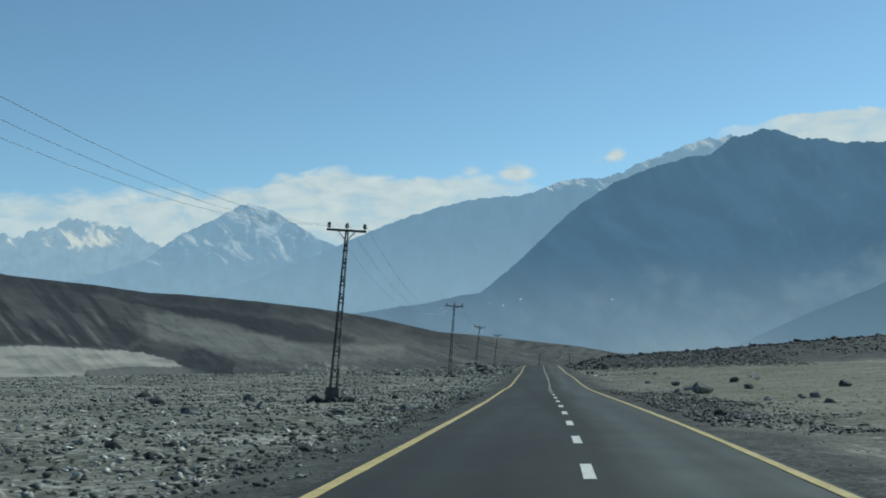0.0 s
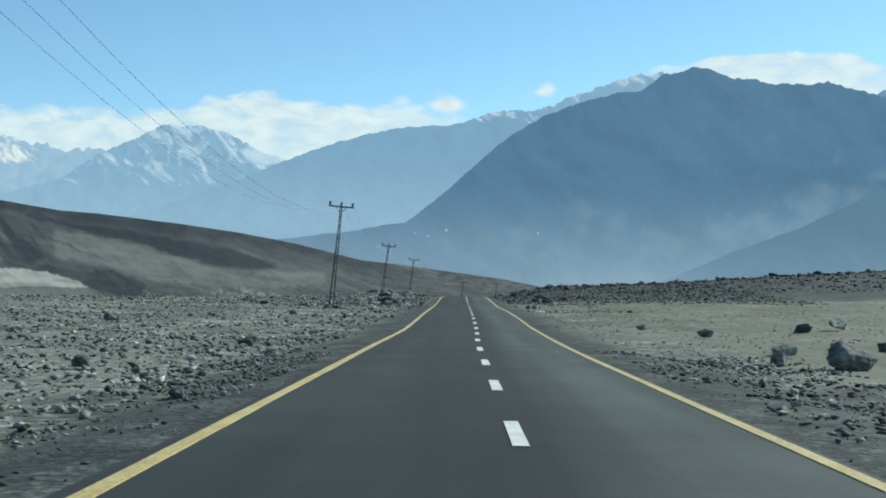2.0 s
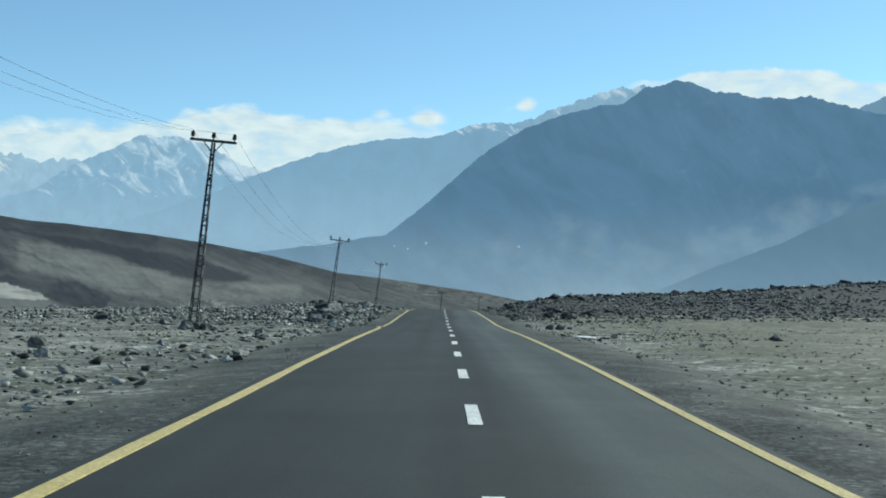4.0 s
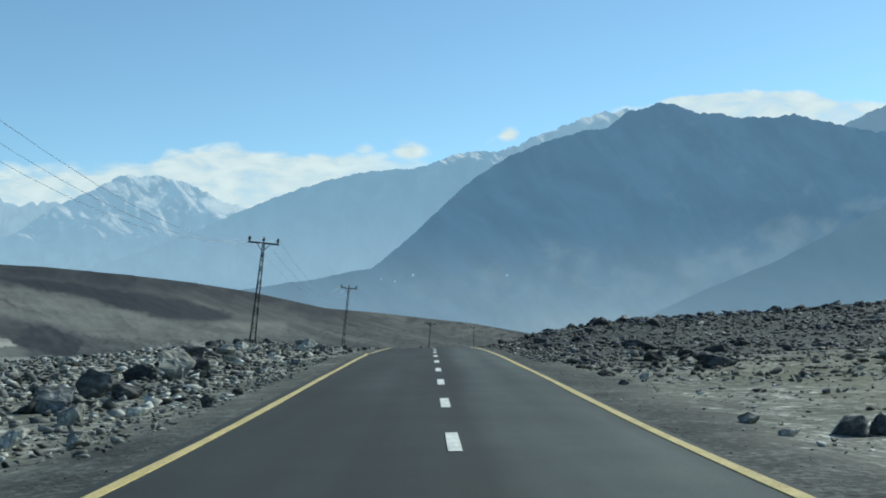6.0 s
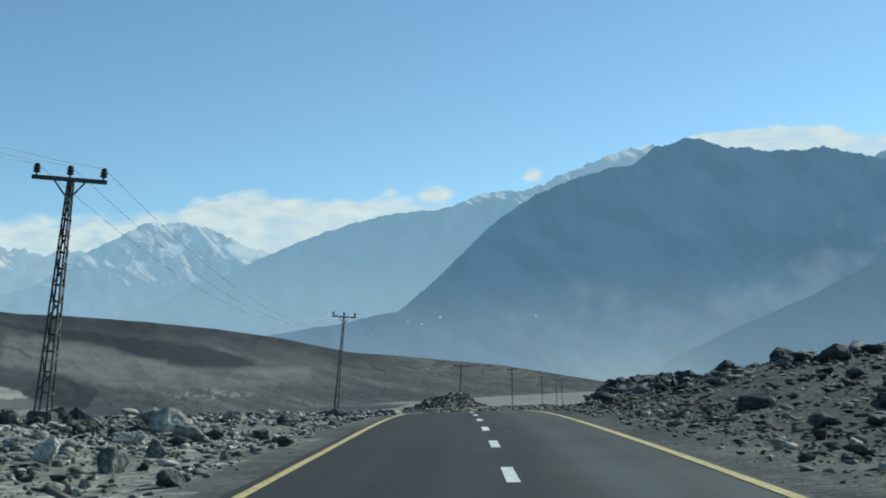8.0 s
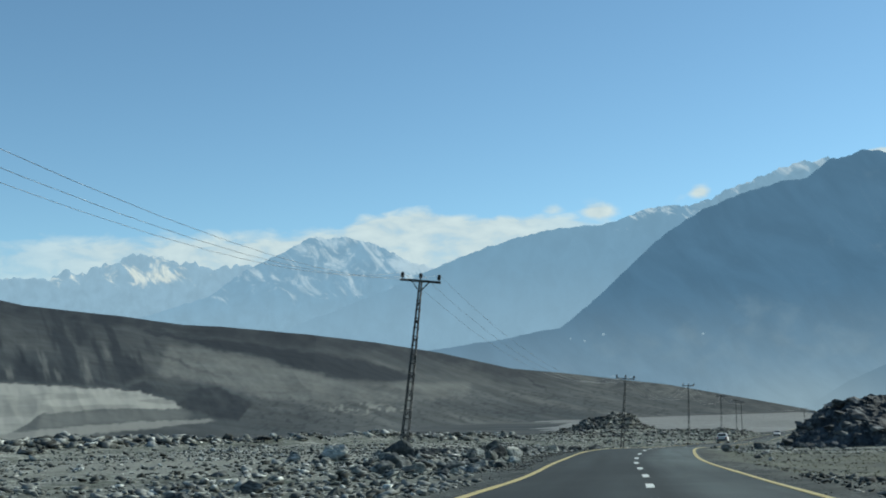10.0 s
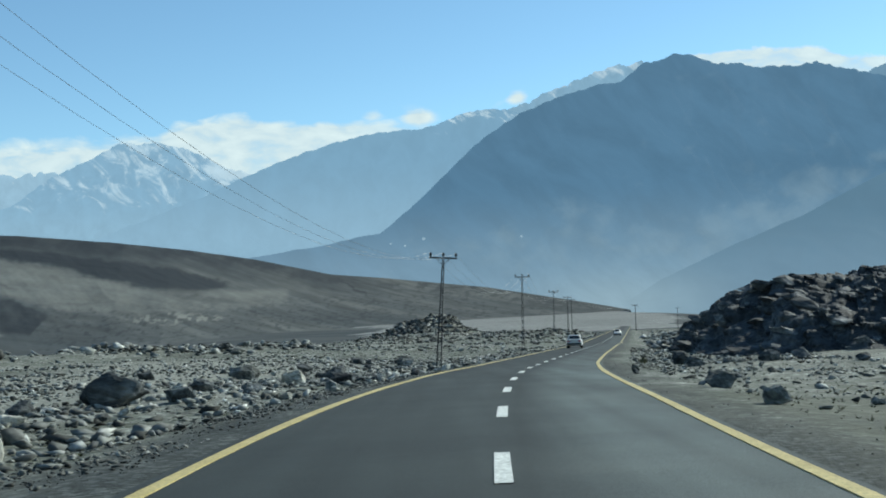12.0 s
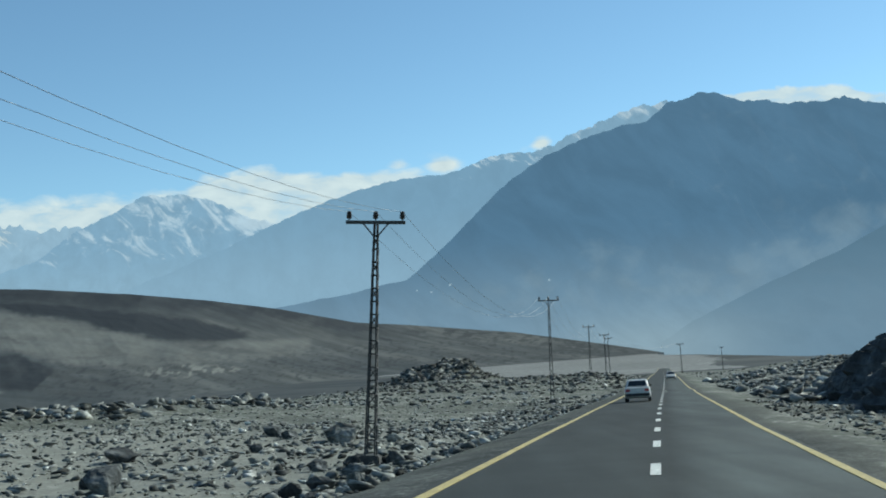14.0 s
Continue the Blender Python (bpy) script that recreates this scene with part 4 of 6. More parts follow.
def lattice_pole(height, m):
    root = empty("power_pole", m)
    part("footing", box_bm(0.82, 0.8, 0.9, (0, 0, 0.0), 0.05, 0.88), CONCRETE, root, "weathered dark concrete footing")
    wide, slim = 0.22, 0.09

    def half(z):
        return wide + (slim - wide) * min(1, max(0, z) / (height - 0.2))

    top = height
    corners = ((1, 1), (-1, 1), (-1, -1), (1, -1))
    for cx, cy in corners:
        part("leg", bar_bm((cx * wide, cy * wide, 0.45), (cx * half(top), cy * half(top), top), 0.062, (-cx, 0, 0)), STEEL, root)
    z, i = 1.0, 0
    while z < top - 0.25:
        step = 0.62 if z < 2.2 else 0.50
        h0, h1 = half(z), half(z + step)
        for k in range(4):
            (ax, ay), (bx, by) = corners[k], corners[(k + 1) % 4]
            part("lacing_bar", bar_bm((ax * h0, ay * h0, z), (bx * h0, by * h0, z), 0.036), STEEL, root)
            if z < top - 1.0 and (i + k) % 2 == 0:
                part("lacing_bar", bar_bm((ax * h0, ay * h0, z), (bx * h1, by * h1, z + step), 0.032), STEEL, root)
        z += step
        i += 1
    arm = part("cross_arm", box_bm(ARM, 0.12, 0.13, (0, -0.14, top - 0.05), 0.012), STEEL, root, "dark steel channel cross arm")
    for s in (-1, 1):
        part("arm_brace", bar_bm((s * 0.10, -0.10, top - 0.55), (s * 0.48, -0.14, top - 0.1), 0.04), STEEL, root)
    for x in (-ARM / 2 + 0.12, 0.0, ARM / 2 - 0.12):
        ins = part("insulator", lathe_bm([(0.02, 0), (0.03, 0.06), (0.105, 0.09), (0.11, 0.14), (0.075, 0.16), (0.11, 0.19), (0.11, 0.23), (0.075, 0.25), (0.095, 0.29),
                                          (0.08, 0.35), (0.03, 0.37)]), INSULATOR, root, "dark ribbed pin insulator", m=Matrix.Translation((x, -0.14, top + 0.015)))
    return tagged(root, "leaning dark steel lattice power pole with cross arm", "power pole", group="power line poles")


# foot x, y, foot z (None: on the ground), top x, top z
POLES = [(-12.0, -45, None, -11.6, 9.0), (-12.45, 41.2, 0.1, -11.58, 9.5), (-12.65, 131.6, 0.28, -11.85, 9.72), (-13.5, 212.4, None, -12.6, 9.68),
         (-13.1, 292.0, None, -11.98, 10.15), (-1.75, 376.0, None, -1.0, 6.55), (10.6, 465.3, None, 10.9, 7.05), (23.95, 562.0, None, 24.15, 5.75),
         (32.5, 615.0, None, 32.6, 4.7), (38.2, 660.0, None, 38.2, 4.3), (67.5, 720.0, None, 67.5, 1.6), (122.5, 930.0, None, 122.5, -1.0)]
arm_ends = []
FOOT_ROCKS = []
for x, y, gz, tx, top in POLES:
    gz = float(land(x, y)) - 0.05 if gz is None else gz
    h = math.hypot(top - gz, tx - x)
    yaw = -math.degrees(math.atan(float(xr(y + 20) - xr(y - 20)) / 40)) * 0.6
    pole = lattice_pole(h, pose(x, y, gz, 0, math.degrees(math.atan2(tx - x, top - gz)), yaw))
    m = pole.matrix_basis
    heap = random.Random(int(y))
    for k in range(7 if 0 < y < 400 else 0):
        turn, away = heap.uniform(0, 6.28), heap.uniform(0.55, 1.15)
        if k > 4:
            FOOT_ROCKS.append((x + heap.uniform(0.6, 1.3), y - heap.uniform(0.1, 0.5), heap.uniform(0.4, 0.8)))
        FOOT_ROCKS.append((x + 1.25 * away * math.cos(turn), y + 0.8 * away * math.sin(turn) - 0.2, heap.uniform(0.35, 0.75)))
    arm_ends.append([m @ Vector((dx, -0.14, h + 0.36)) for dx in (-ARM / 2 + 0.12, 0, ARM / 2 - 0.12)])
for p, q in zip(arm_ends, arm_ends[1:]):
    for a, b in zip(p, q):
        n = 18
        span = (b - a).length
        pts = [a.lerp(b, i / n) - Vector((0, 0, 0.034 * span * 4 * (i / n) * (1 - i / n))) for i in range(n + 1)]
        bm = bmesh.new()
        side = Vector((1, 0, 0))
        rings = []
        for c in pts:
            rings.append([bm.verts.new(c + Vector((0.0075 * math.cos(t), 0, 0.0075 * math.sin(t)))) for t in (0.0, 2.094, 4.189)])
        for r, s in zip(rings, rings[1:]):
            for i in range(3):
                bm.faces.new((r[i], r[(i + 1) % 3], s[(i + 1) % 3], s[i]))
        wire = part("power_cable", bm, CABLE, None)
        tagged(wire, "thin grey sagging cable strung between poles", "cable", group="power cables")


# ---- rocks ----
DRY = material("dry_olive_plants", ((0.06, 0.066, 0.042), (0.10, 0.105, 0.068), (0.15, 0.145, 0.10)), scale=0.6, fine=4.0, rough=0.9, bump=0.0,
               generated=True, spec=0.1)
def hull_bm(r, n, spread=0.25):
    """A broken angular block: the hull of a few points."""
    bm = bmesh.new()
    for _ in range(n):
        v = Vector((r.gauss(0, 1), r.gauss(0, 1), r.gauss(0, 1))).normalized() * r.uniform(0.5 - spread, 0.5)
        bm.verts.new(v)
    got = bmesh.ops.convex_hull(bm, input=bm.verts[:])
    bmesh.ops.delete(bm, geom=[v for v in bm.verts if not v.link_faces], context="VERTS")
    return bm


def rock_mesh(name, seed, mat, flat):
    """A weathered boulder: a hull with worn edges and an uneven skin."""
    r = random.Random(seed)
    bm = hull_bm(r, 13, 0.19)
    bmesh.ops.dissolve_limit(bm, angle_limit=0.25, verts=bm.verts[:], edges=bm.edges[:])
    bmesh.ops.bevel(bm, geom=bm.edges[:], offset=0.022, segments=1, affect="EDGES")
    bmesh.ops.triangulate(bm, faces=bm.faces[:])
    for limit in (0.22, 0.11, 0.07):
        bmesh.ops.subdivide_edges(bm, edges=[e for e in bm.edges if e.calc_length() > limit], cuts=1)
        bmesh.ops.triangulate(bm, faces=bm.faces[:])
    off = Vector((r.uniform(0, 50), r.uniform(0, 50), r.uniform(0, 50)))
    for v in bm.verts:
        p = v.co.copy()
        ridge = 1 - 2 * abs(noise.noise(p * 4 + off))
        v.co += p.normalized() * (0.055 * noise.noise(p * 2.6 + off) + 0.035 * ridge * noise.noise(p * 6 + off) + 0.028 * noise.noise(p * 11 + off)
                                  + 0.016 * noise.noise(p * 24 + off))
        v.co.z *= flat
    me = bpy.data.meshes.new(name)
    bm.to_mesh(me)
    bm.free()
    me.materials.append(mat)
    return me


BOULDERS = [rock_mesh("boulder", 100 + i, ROCK, random.Random(i).uniform(0.7, 0.95)) for i in range(12)]
DARK_BOULDERS = [rock_mesh("boulder", 155 + i, ROCK_DARK, random.Random(i).uniform(0.72, 1.0)) for i in range(8)]
RIDGE_BOULDERS = [rock_mesh("boulder", 140 + i, ROCK_DARK, random.Random(i).uniform(0.5, 0.7)) for i in range(8)]


def boulder(x, y, width, seed, label, group="", stock=None, ratio=0.6):
    """A boulder of that width, its top at ratio times the width, sunk a little into the ground."""
    r = random.Random(seed)
    me = (stock or BOULDERS)[seed % len(stock or BOULDERS)]
    size = [max(v.co[k] for v in me.vertices) - min(v.co[k] for v in me.vertices) for k in range(3)]
    ob = new("boulder", me)
    s = Vector((width * r.uniform(0.95, 1.1) / size[0], width * r.uniform(0.75, 1.05) / size[1], width * ratio * r.uniform(0.95, 1.1) * 1.35 / size[2]))
    z = float(land(x, y)) + 0.36 * width * ratio
    ob.matrix_basis = Matrix.LocRotScale((x, y, z), Euler((r.uniform(-0.15, 0.15), r.uniform(-0.15, 0.15), r.uniform(-0.6, 0.6) + math.pi * r.randrange(2))), s)
    return tagged(ob, label, "rock", group=group)


def small_rocks(count_shapes=24, seed=5):
    """Low rounded-angular stones, as arrays of points and triangles."""
    shapes = []
    for i in range(count_shapes):
        r = random.Random(seed * 31 + i)
        bm = hull_bm(r, 7 + i % 3, 0.22)
        squash = r.uniform(0.25, 0.65)
        for v in bm.verts:
            v.co.z *= squash
        bmesh.ops.triangulate(bm, faces=bm.faces[:])
        bm.verts.index_update()
        bm.verts.ensure_lookup_table()
        shapes.append((np.array([v.co[:] for v in bm.verts]), np.array([[v.index for v in f.verts] for f in bm.faces])))
        bm.free()
    return shapes


SHAPES = small_rocks()


def scatter(name, x, y, size, label, seed, mat=None, sink=0.2):
    """One sheet of loose stones lying on the ground."""
    g = np.random.default_rng(seed)
    z = land(x, y)
    vs, fs, base = [], [], 0
    kind = g.integers(0, len(SHAPES), len(x))
    for k, (v, f) in enumerate(SHAPES):
        pick = np.nonzero(kind == k)[0]
        if not len(pick):
            continue
        n = len(pick)
        a, tilt = g.uniform(0, 2 * np.pi, n), g.normal(0, 0.25, n)
        s = size[pick][:, None] * g.uniform(0.75, 1.3, (n, 3))
        p = v[None] * s[:, None]
        ct, st = np.cos(tilt)[:, None], np.sin(tilt)[:, None]
        p = np.stack([p[..., 0] * ct - p[..., 2] * st, p[..., 1], p[..., 0] * st + p[..., 2] * ct], -1)
        c, sn = np.cos(a)[:, None], np.sin(a)[:, None]
        p = np.stack([p[..., 0] * c - p[..., 1] * sn, p[..., 0] * sn + p[..., 1] * c, p[..., 2]], -1)
        p += np.stack([x[pick], y[pick], z[pick] + s[:, 2] * (0.33 - sink)], -1)[:, None]
        vs.append(p.reshape(-1, 3))
        fs.append((f[None] + (np.arange(n) * len(v))[:, None, None] + base).reshape(-1, 3))
        base += n * len(v)
    v, f = np.concatenate(vs), np.concatenate(fs)
    me = bpy.data.meshes.new(name)
    me.vertices.add(len(v))
    me.vertices.foreach_set("co", v.ravel())
    me.loops.add(f.size)
    me.loops.foreach_set("vertex_index", f.ravel().astype(np.int32))
    me.polygons.add(len(f))
    me.polygons.foreach_set("loop_start", np.arange(0, f.size, 3, dtype=np.int32))
    me.polygons.foreach_set("loop_total", np.full(len(f), 3, np.int32))
    me.materials.append(mat or STONES)
    me.update()
    me.validate()
    return tagged(new(name, me), label, "stones", kind="stuff")


def zone(seed, n, y0, y1, d0, d1, smin, smax, power=2.2, clump=None, near=1.0):
    """Places and sizes: more stones close to d0 when near > 1, few large ones among many small."""
    g = np.random.default_rng(seed)
    m = n * 4 if clump else n
    y = g.uniform(y0, y1, m)
    d = d0 + (d1 - d0) * g.uniform(0, 1, m) ** near
    if clump:
        keep = fbm(y / clump, d / clump, 3, seed) + 0.35 * g.normal(0, 1, m) > 0.12
        y, d = y[keep][:n], d[keep][:n]
    s = smin + (smax - smin) * g.uniform(0, 1, len(y)) ** power
    return xr(y) + d, y, s


def merge(*zones):
    return [np.concatenate([z[i] for z in zones]) for i in range(3)]


def rim_stones(seed, n):
    """Broken rock along the rim of the plain, in loose clusters."""
    g = np.random.default_rng(seed)
    y = g.uniform(280, 500, n * 3)
    y = y[fbm(y / 11, y * 0, 3, seed) + 0.3 * g.normal(0, 1, len(y)) > 0.0][:n]
    d = -(rim_line(y) - 5 + g.normal(0, 3.0, len(y)))
    return xr(y) + d, y, 0.45 + 2.1 * g.uniform(0, 1, len(y)) ** 1.8


scatter("stones", *merge(zone(1, 19000, -22, 75, -5.8, -48, 0.05, 0.42, 4.2, near=1.2), zone(21, 9000, -22, 100, -6.4, -30, 0.08, 0.34, 2.6, 6.0), zone(2, 12000, 65, 165, -5.8, -60, 0.06, 0.48, 4.2, near=1.25),
                         zone(3, 3000, -20, 165, -40, -150, 0.15, 0.5, 2.4)),
        "grey angular stones strewn over the flat ground", 21)
scatter("stones", *merge(zone(4, 13000, 145, 262, -6.4, -32, 0.06, 0.6, 4.2), zone(5, 3000, 150, 262, -20, -80, 0.15, 0.8, 2.8), zone(24, 6000, 146, 240, -7.6, -20, 0.08, 0.42, 2.6, 2.5), zone(18, 1000, 160, 242, -8.6, -22, 0.15, 0.65, 2.4), zone(35, 1600, 150, 190, -6.2, -15, 0.12, 0.7, 2.2), zone(36, 1500, 140, 182, -4.6, -7.5, 0.05, 0.3, 2.6), zone(38, 2400, 186, 262, -4.4, -9, 0.06, 0.45, 2.6)),
        "pale broken rock heaped beside the road", 22)
scatter("stones", *merge(zone(6, 8500, 255, 345, -5.6, -14, 0.05, 0.6, 4.2, 3.0), zone(25, 5500, 255, 345, -13, -48, 0.08, 0.6, 3.0), zone(28, 6500, 325, 430, -6, -40, 0.1, 0.85, 2.7), zone(17, 330, 262, 302, -7.5, -19, 0.25, 0.9, 2.4), zone(7, 8000, 335, 480, -5.4, -16, 0.06, 0.7, 4.2, 4.0), zone(26, 7000, 335, 480, -14, -52, 0.07, 0.6, 4.0),
                         zone(8, 2200, 262, 480, -42, -80, 0.2, 1.1, 2.6, 7.0), rim_stones(19, 2600), zone(9, 4200, 470, 700, -5, -80, 0.35, 1.4, 2.0, 9.0)),
        "grey rubble covering the roadside ground", 23)
scatter("stones", *merge(zone(10, 5200, -22, 150, 5.2, 45, 0.04, 0.22, 3.6, 5.0), zone(20, 2200, 10, 60, 5.6, 9.5, 0.04, 0.25, 3.0, 2.0), zone(11, 900, -22, 160, 30, 110, 0.15, 0.5, 2.4, 9.0), zone(40, 1500, 118, 178, 4.6, 15, 0.04, 0.34, 2.8, 2.5)),
        "small stones scattered over sandy ground", 24)
scatter("stones", *merge(zone(12, 19000, 160, 262, 4.8, 42, 0.07, 0.6, 3.6, near=1.1), zone(39, 3000, 170, 262, 3.8, 7.5, 0.05, 0.36, 2.6)), "grey rubble covering the flank of the ridge", 28, STONES_DARK)
scatter("stones", *merge(zone(22, 520, 222, 241, 8, 80, 0.5, 1.5, 1.8), zone(23, 700, 176, 225, 8, 40, 0.3, 0.9, 2.2, 4.0), zone(13, 5500, 195, 275, 30, 110, 0.2, 1.0, 2.4)),
        "dark rubble over the stony ridge", 25, STONES_RIDGE)
scatter("stones", *merge(zone(14, 2600, 258, 345, 4.6, 30, 0.05, 0.34, 3.6, 4.0), zone(27, 2400, 302, 350, 4.4, 15, 0.06, 0.38, 3.0), zone(29, 3000, 338, 400, 4.6, 16, 0.08, 0.5, 2.6), zone(15, 6500, 392, 520, 6.5, 60, 0.18, 1.7, 2.3, 4.0),
                         zone(16, 900, 500, 700, 6.5, 60, 0.3, 1.1, 2.0, 9.0)),
        "stones and rubble between the road and the outcrop", 26)


def gravel(seed, n, y0, y1):
    """Loose chips along both edges of the asphalt."""
    a = zone(seed, n, y0, y1, -3.75, -6.8, 0.02, 0.09, 3.5)
    c = zone(seed + 1, n, y0, y1, 3.2, 6.4, 0.02, 0.09, 3.5)
    return merge(a, c)


scatter("gravel", *merge(zone(68, 4500, 4, 60, 3.6, 8.6, 0.05, 0.26, 2.6, 2.0), zone(69, 5000, -16, 62, -4.1, -7.2, 0.04, 0.2, 2.6, 2.0), zone(70, 3500, 270, 335, -4.1, -6.5, 0.04, 0.18, 2.6, 2.0), gravel(61, 1200, -22, 60), gravel(63, 1400, 78, 205), gravel(65, 1200, 250, 350)), "dark gravel chips along the road's edge", 67, STONES_DARK)


def tufts(seed, n, y0, y1, d0, d1, clump):
    """Low dry plants: small fans of narrow blades."""
    x, y, s = zone(seed, n, y0, y1, d0, d1, 0.05, 0.15, 1.5, clump)
    g = np.random.default_rng(seed)
    k = 11
    m = len(x)
    a = g.uniform(0, 2 * np.pi, (m, k))
    lean, h = g.uniform(0.5, 1.9, (m, k)), s[:, None] * g.uniform(0.3, 0.75, (m, k))
    z = land(x, y)[:, None] - 0.01
    bx, by = x[:, None] + 0.25 * s[:, None] * np.cos(a) * g.uniform(0, 1, (m, k)), y[:, None] + 0.25 * s[:, None] * np.sin(a) * g.uniform(0, 1, (m, k))
    w = 0.07 * s[:, None] + 0.004
    px, py = -np.sin(a), np.cos(a)
    v = np.stack([np.stack([bx - px * w, by - py * w, z + 0 * a], -1), np.stack([bx + px * w, by + py * w, z + 0 * a], -1),
                  np.stack([bx + np.cos(a) * lean * h, by + np.sin(a) * lean * h, z + h], -1)], 2)
    return v.reshape(-1, 3)


tv = np.concatenate([tufts(51, 3000, -20, 140, 5.5, 30, 3.0), tufts(52, 1600, -20, 150, -5.2, -25, 3.0), tufts(53, 700, 130, 260, 4.8, 14, 3.0),
                     tufts(54, 500, 255, 350, 4.8, 14, 3.0), tufts(56, 1300, 255, 306, 4.6, 16, 2.0), tufts(55, 700, 290, 400, -5.5, -25, 4.0)])
tagged(mesh_object("dry_grass", tv, np.arange(len(tv)).reshape(-1, 3), DRY), "low dry olive tufts among the stones", "grass", kind="stuff")

# one dry bush by the bend
def dry_bush(x, y, width, height, seed):
    g = np.random.default_rng(seed)
    k = 260
    a, lean = g.uniform(0, 2 * np.pi, k), g.uniform(0, 1, k) ** 0.6
    base = np.stack([0.12 * width * np.cos(a) * g.uniform(0, 1, k), 0.12 * width * np.sin(a) * g.uniform(0, 1, k), np.full(k, -0.03)], -1)
    tip = np.stack([0.5 * width * np.cos(a) * lean, 0.5 * width * np.sin(a) * lean, height * g.uniform(0.45, 1.0, k) * (1 - 0.5 * lean ** 2)], -1)
    mid = base * 0.45 + tip * 0.55 + np.array([0, 0, 0.10 * height])
    side = np.stack([-np.sin(a), np.cos(a), 0 * a], -1) * 0.007
    v = np.stack([base - side, base + side, mid + side, mid - side, tip], 1).reshape(-1, 3)
    i = np.arange(k) * 5
    f = [q for n in i for q in ((n, n + 1, n + 2, n + 3), (n + 3, n + 2, n + 4))]
    ob = mesh_object("dry_bush", v, [tuple(int(c) for c in q) for q in f], DRY)
    ob.matrix_basis = pose(x, y, float(land(x, y)))
    return tagged(ob, "dry olive bush of thin stalks on sandy ground", "bush")


dry_bush(8.5, 336.8, 0.75, 0.42, 91)

# boulders that can be told apart: distance from the white line, y, width, tone (g grey, d dark, w pale; a capital for a tall one)
# on the flat before the rise
FLAT_LEFT = [
    (-5.7, -1.8, 0.38, "d"), (-10.5, 0, 0.47, "g"), (-6.3, 3.8, 0.34, "g"), (-4.7, 5.9, 0.32, "g"), (-9, 22, 0.57, "g"), (-15.8, 24.2, 0.81, "d"), (-6.4, 26.1, 0.52, "w"),
    (-5.3, 26.4, 0.38, "d"), (-7.6, 26.9, 0.47, "g"), (-6.8, 27.6, 0.52, "d"), (-6.2, 28.2, 0.43, "w"), (-14, 30, 0.57, "g"), (-5.6, 33, 0.28, "w"), (-22, 39, 0.85, "g"),
    (-5.1, 41, 0.33, "d"), (-18, 44, 0.76, "d"), (-16.8, 44.4, 0.66, "d"), (-27, 52, 1.04, "g"), (-10.2, 52.3, 0.47, "g"), (-6.2, 58, 0.47, "g"),
]
# where the road begins to climb
RISE_LEFT = [
    (-8.5, 66, 0.57, "d"), (-5.5, 72, 0.38, "w"), (-7.8, 80, 0.47, "g"), (-20, 88, 0.85, "d"), (-5.5, 101.1, 0.25, "w"), (-5.4, 101.5, 0.34, "d"), (-10.5, 103, 0.57, "g"),
    (-5.6, 103.9, 0.32, "w"), (-8.5, 104, 0.43, "d"), (-4.6, 105.2, 0.21, "w"), (-13, 110, 0.66, "g"), (-9.5, 112, 0.47, "g"), (-7.2, 118, 0.43, "d"), (-8.4, 126, 0.47, "g"),
    (-5.6, 129, 0.33, "w"), (-5.4, 131.8, 0.34, "d"),
]
# right of the road before the ridge
FLAT_RIGHT = [
    (5.8, 12.4, 0.28, "w"), (5.6, 14.3, 0.23, "w"), (5.3, 14.6, 0.4, "d"), (11.5, 26, 0.43, "d"), (10.6, 35, 0.38, "w"), (12.5, 36, 0.47, "g"), (14, 40, 0.57, "g"),
    (4.5, 40.1, 0.24, "w"), (10.1, 55, 1.55, "g"), (8.7, 57.2, 0.57, "g"), (10, 61.5, 0.76, "g"), (21.6, 64.5, 1.04, "d"), (15, 66.3, 0.76, "g"),
    (10.8, 79.6, 0.76, "g"), (16.4, 82.8, 0.85, "d"), (18.2, 83.5, 1.04, "w"), (9.4, 90.2, 0.66, "g"), (5.1, 106, 0.17, "d"), (9.4, 118, 0.38, "w"), (13, 121, 0.47, "d"),
    (7.5, 127.5, 0.33, "w"), (4.7, 141.4, 0.3, "w"), (5.9, 142.4, 0.59, "d"), (6.5, 142.6, 0.57, "d"), (7.1, 142.9, 0.33, "g"), (4.75, 143.6, 0.33, "g"), (9.6, 148.1, 0.47, "w"),
    (4.5, 154.5, 0.27, "d"),
]
# right of the road before the ridge
FLAT_RIGHT_FURTHER = [
    (4.7, 159.6, 0.35, "d"), (6, 159.8, 0.4, "w"),
]
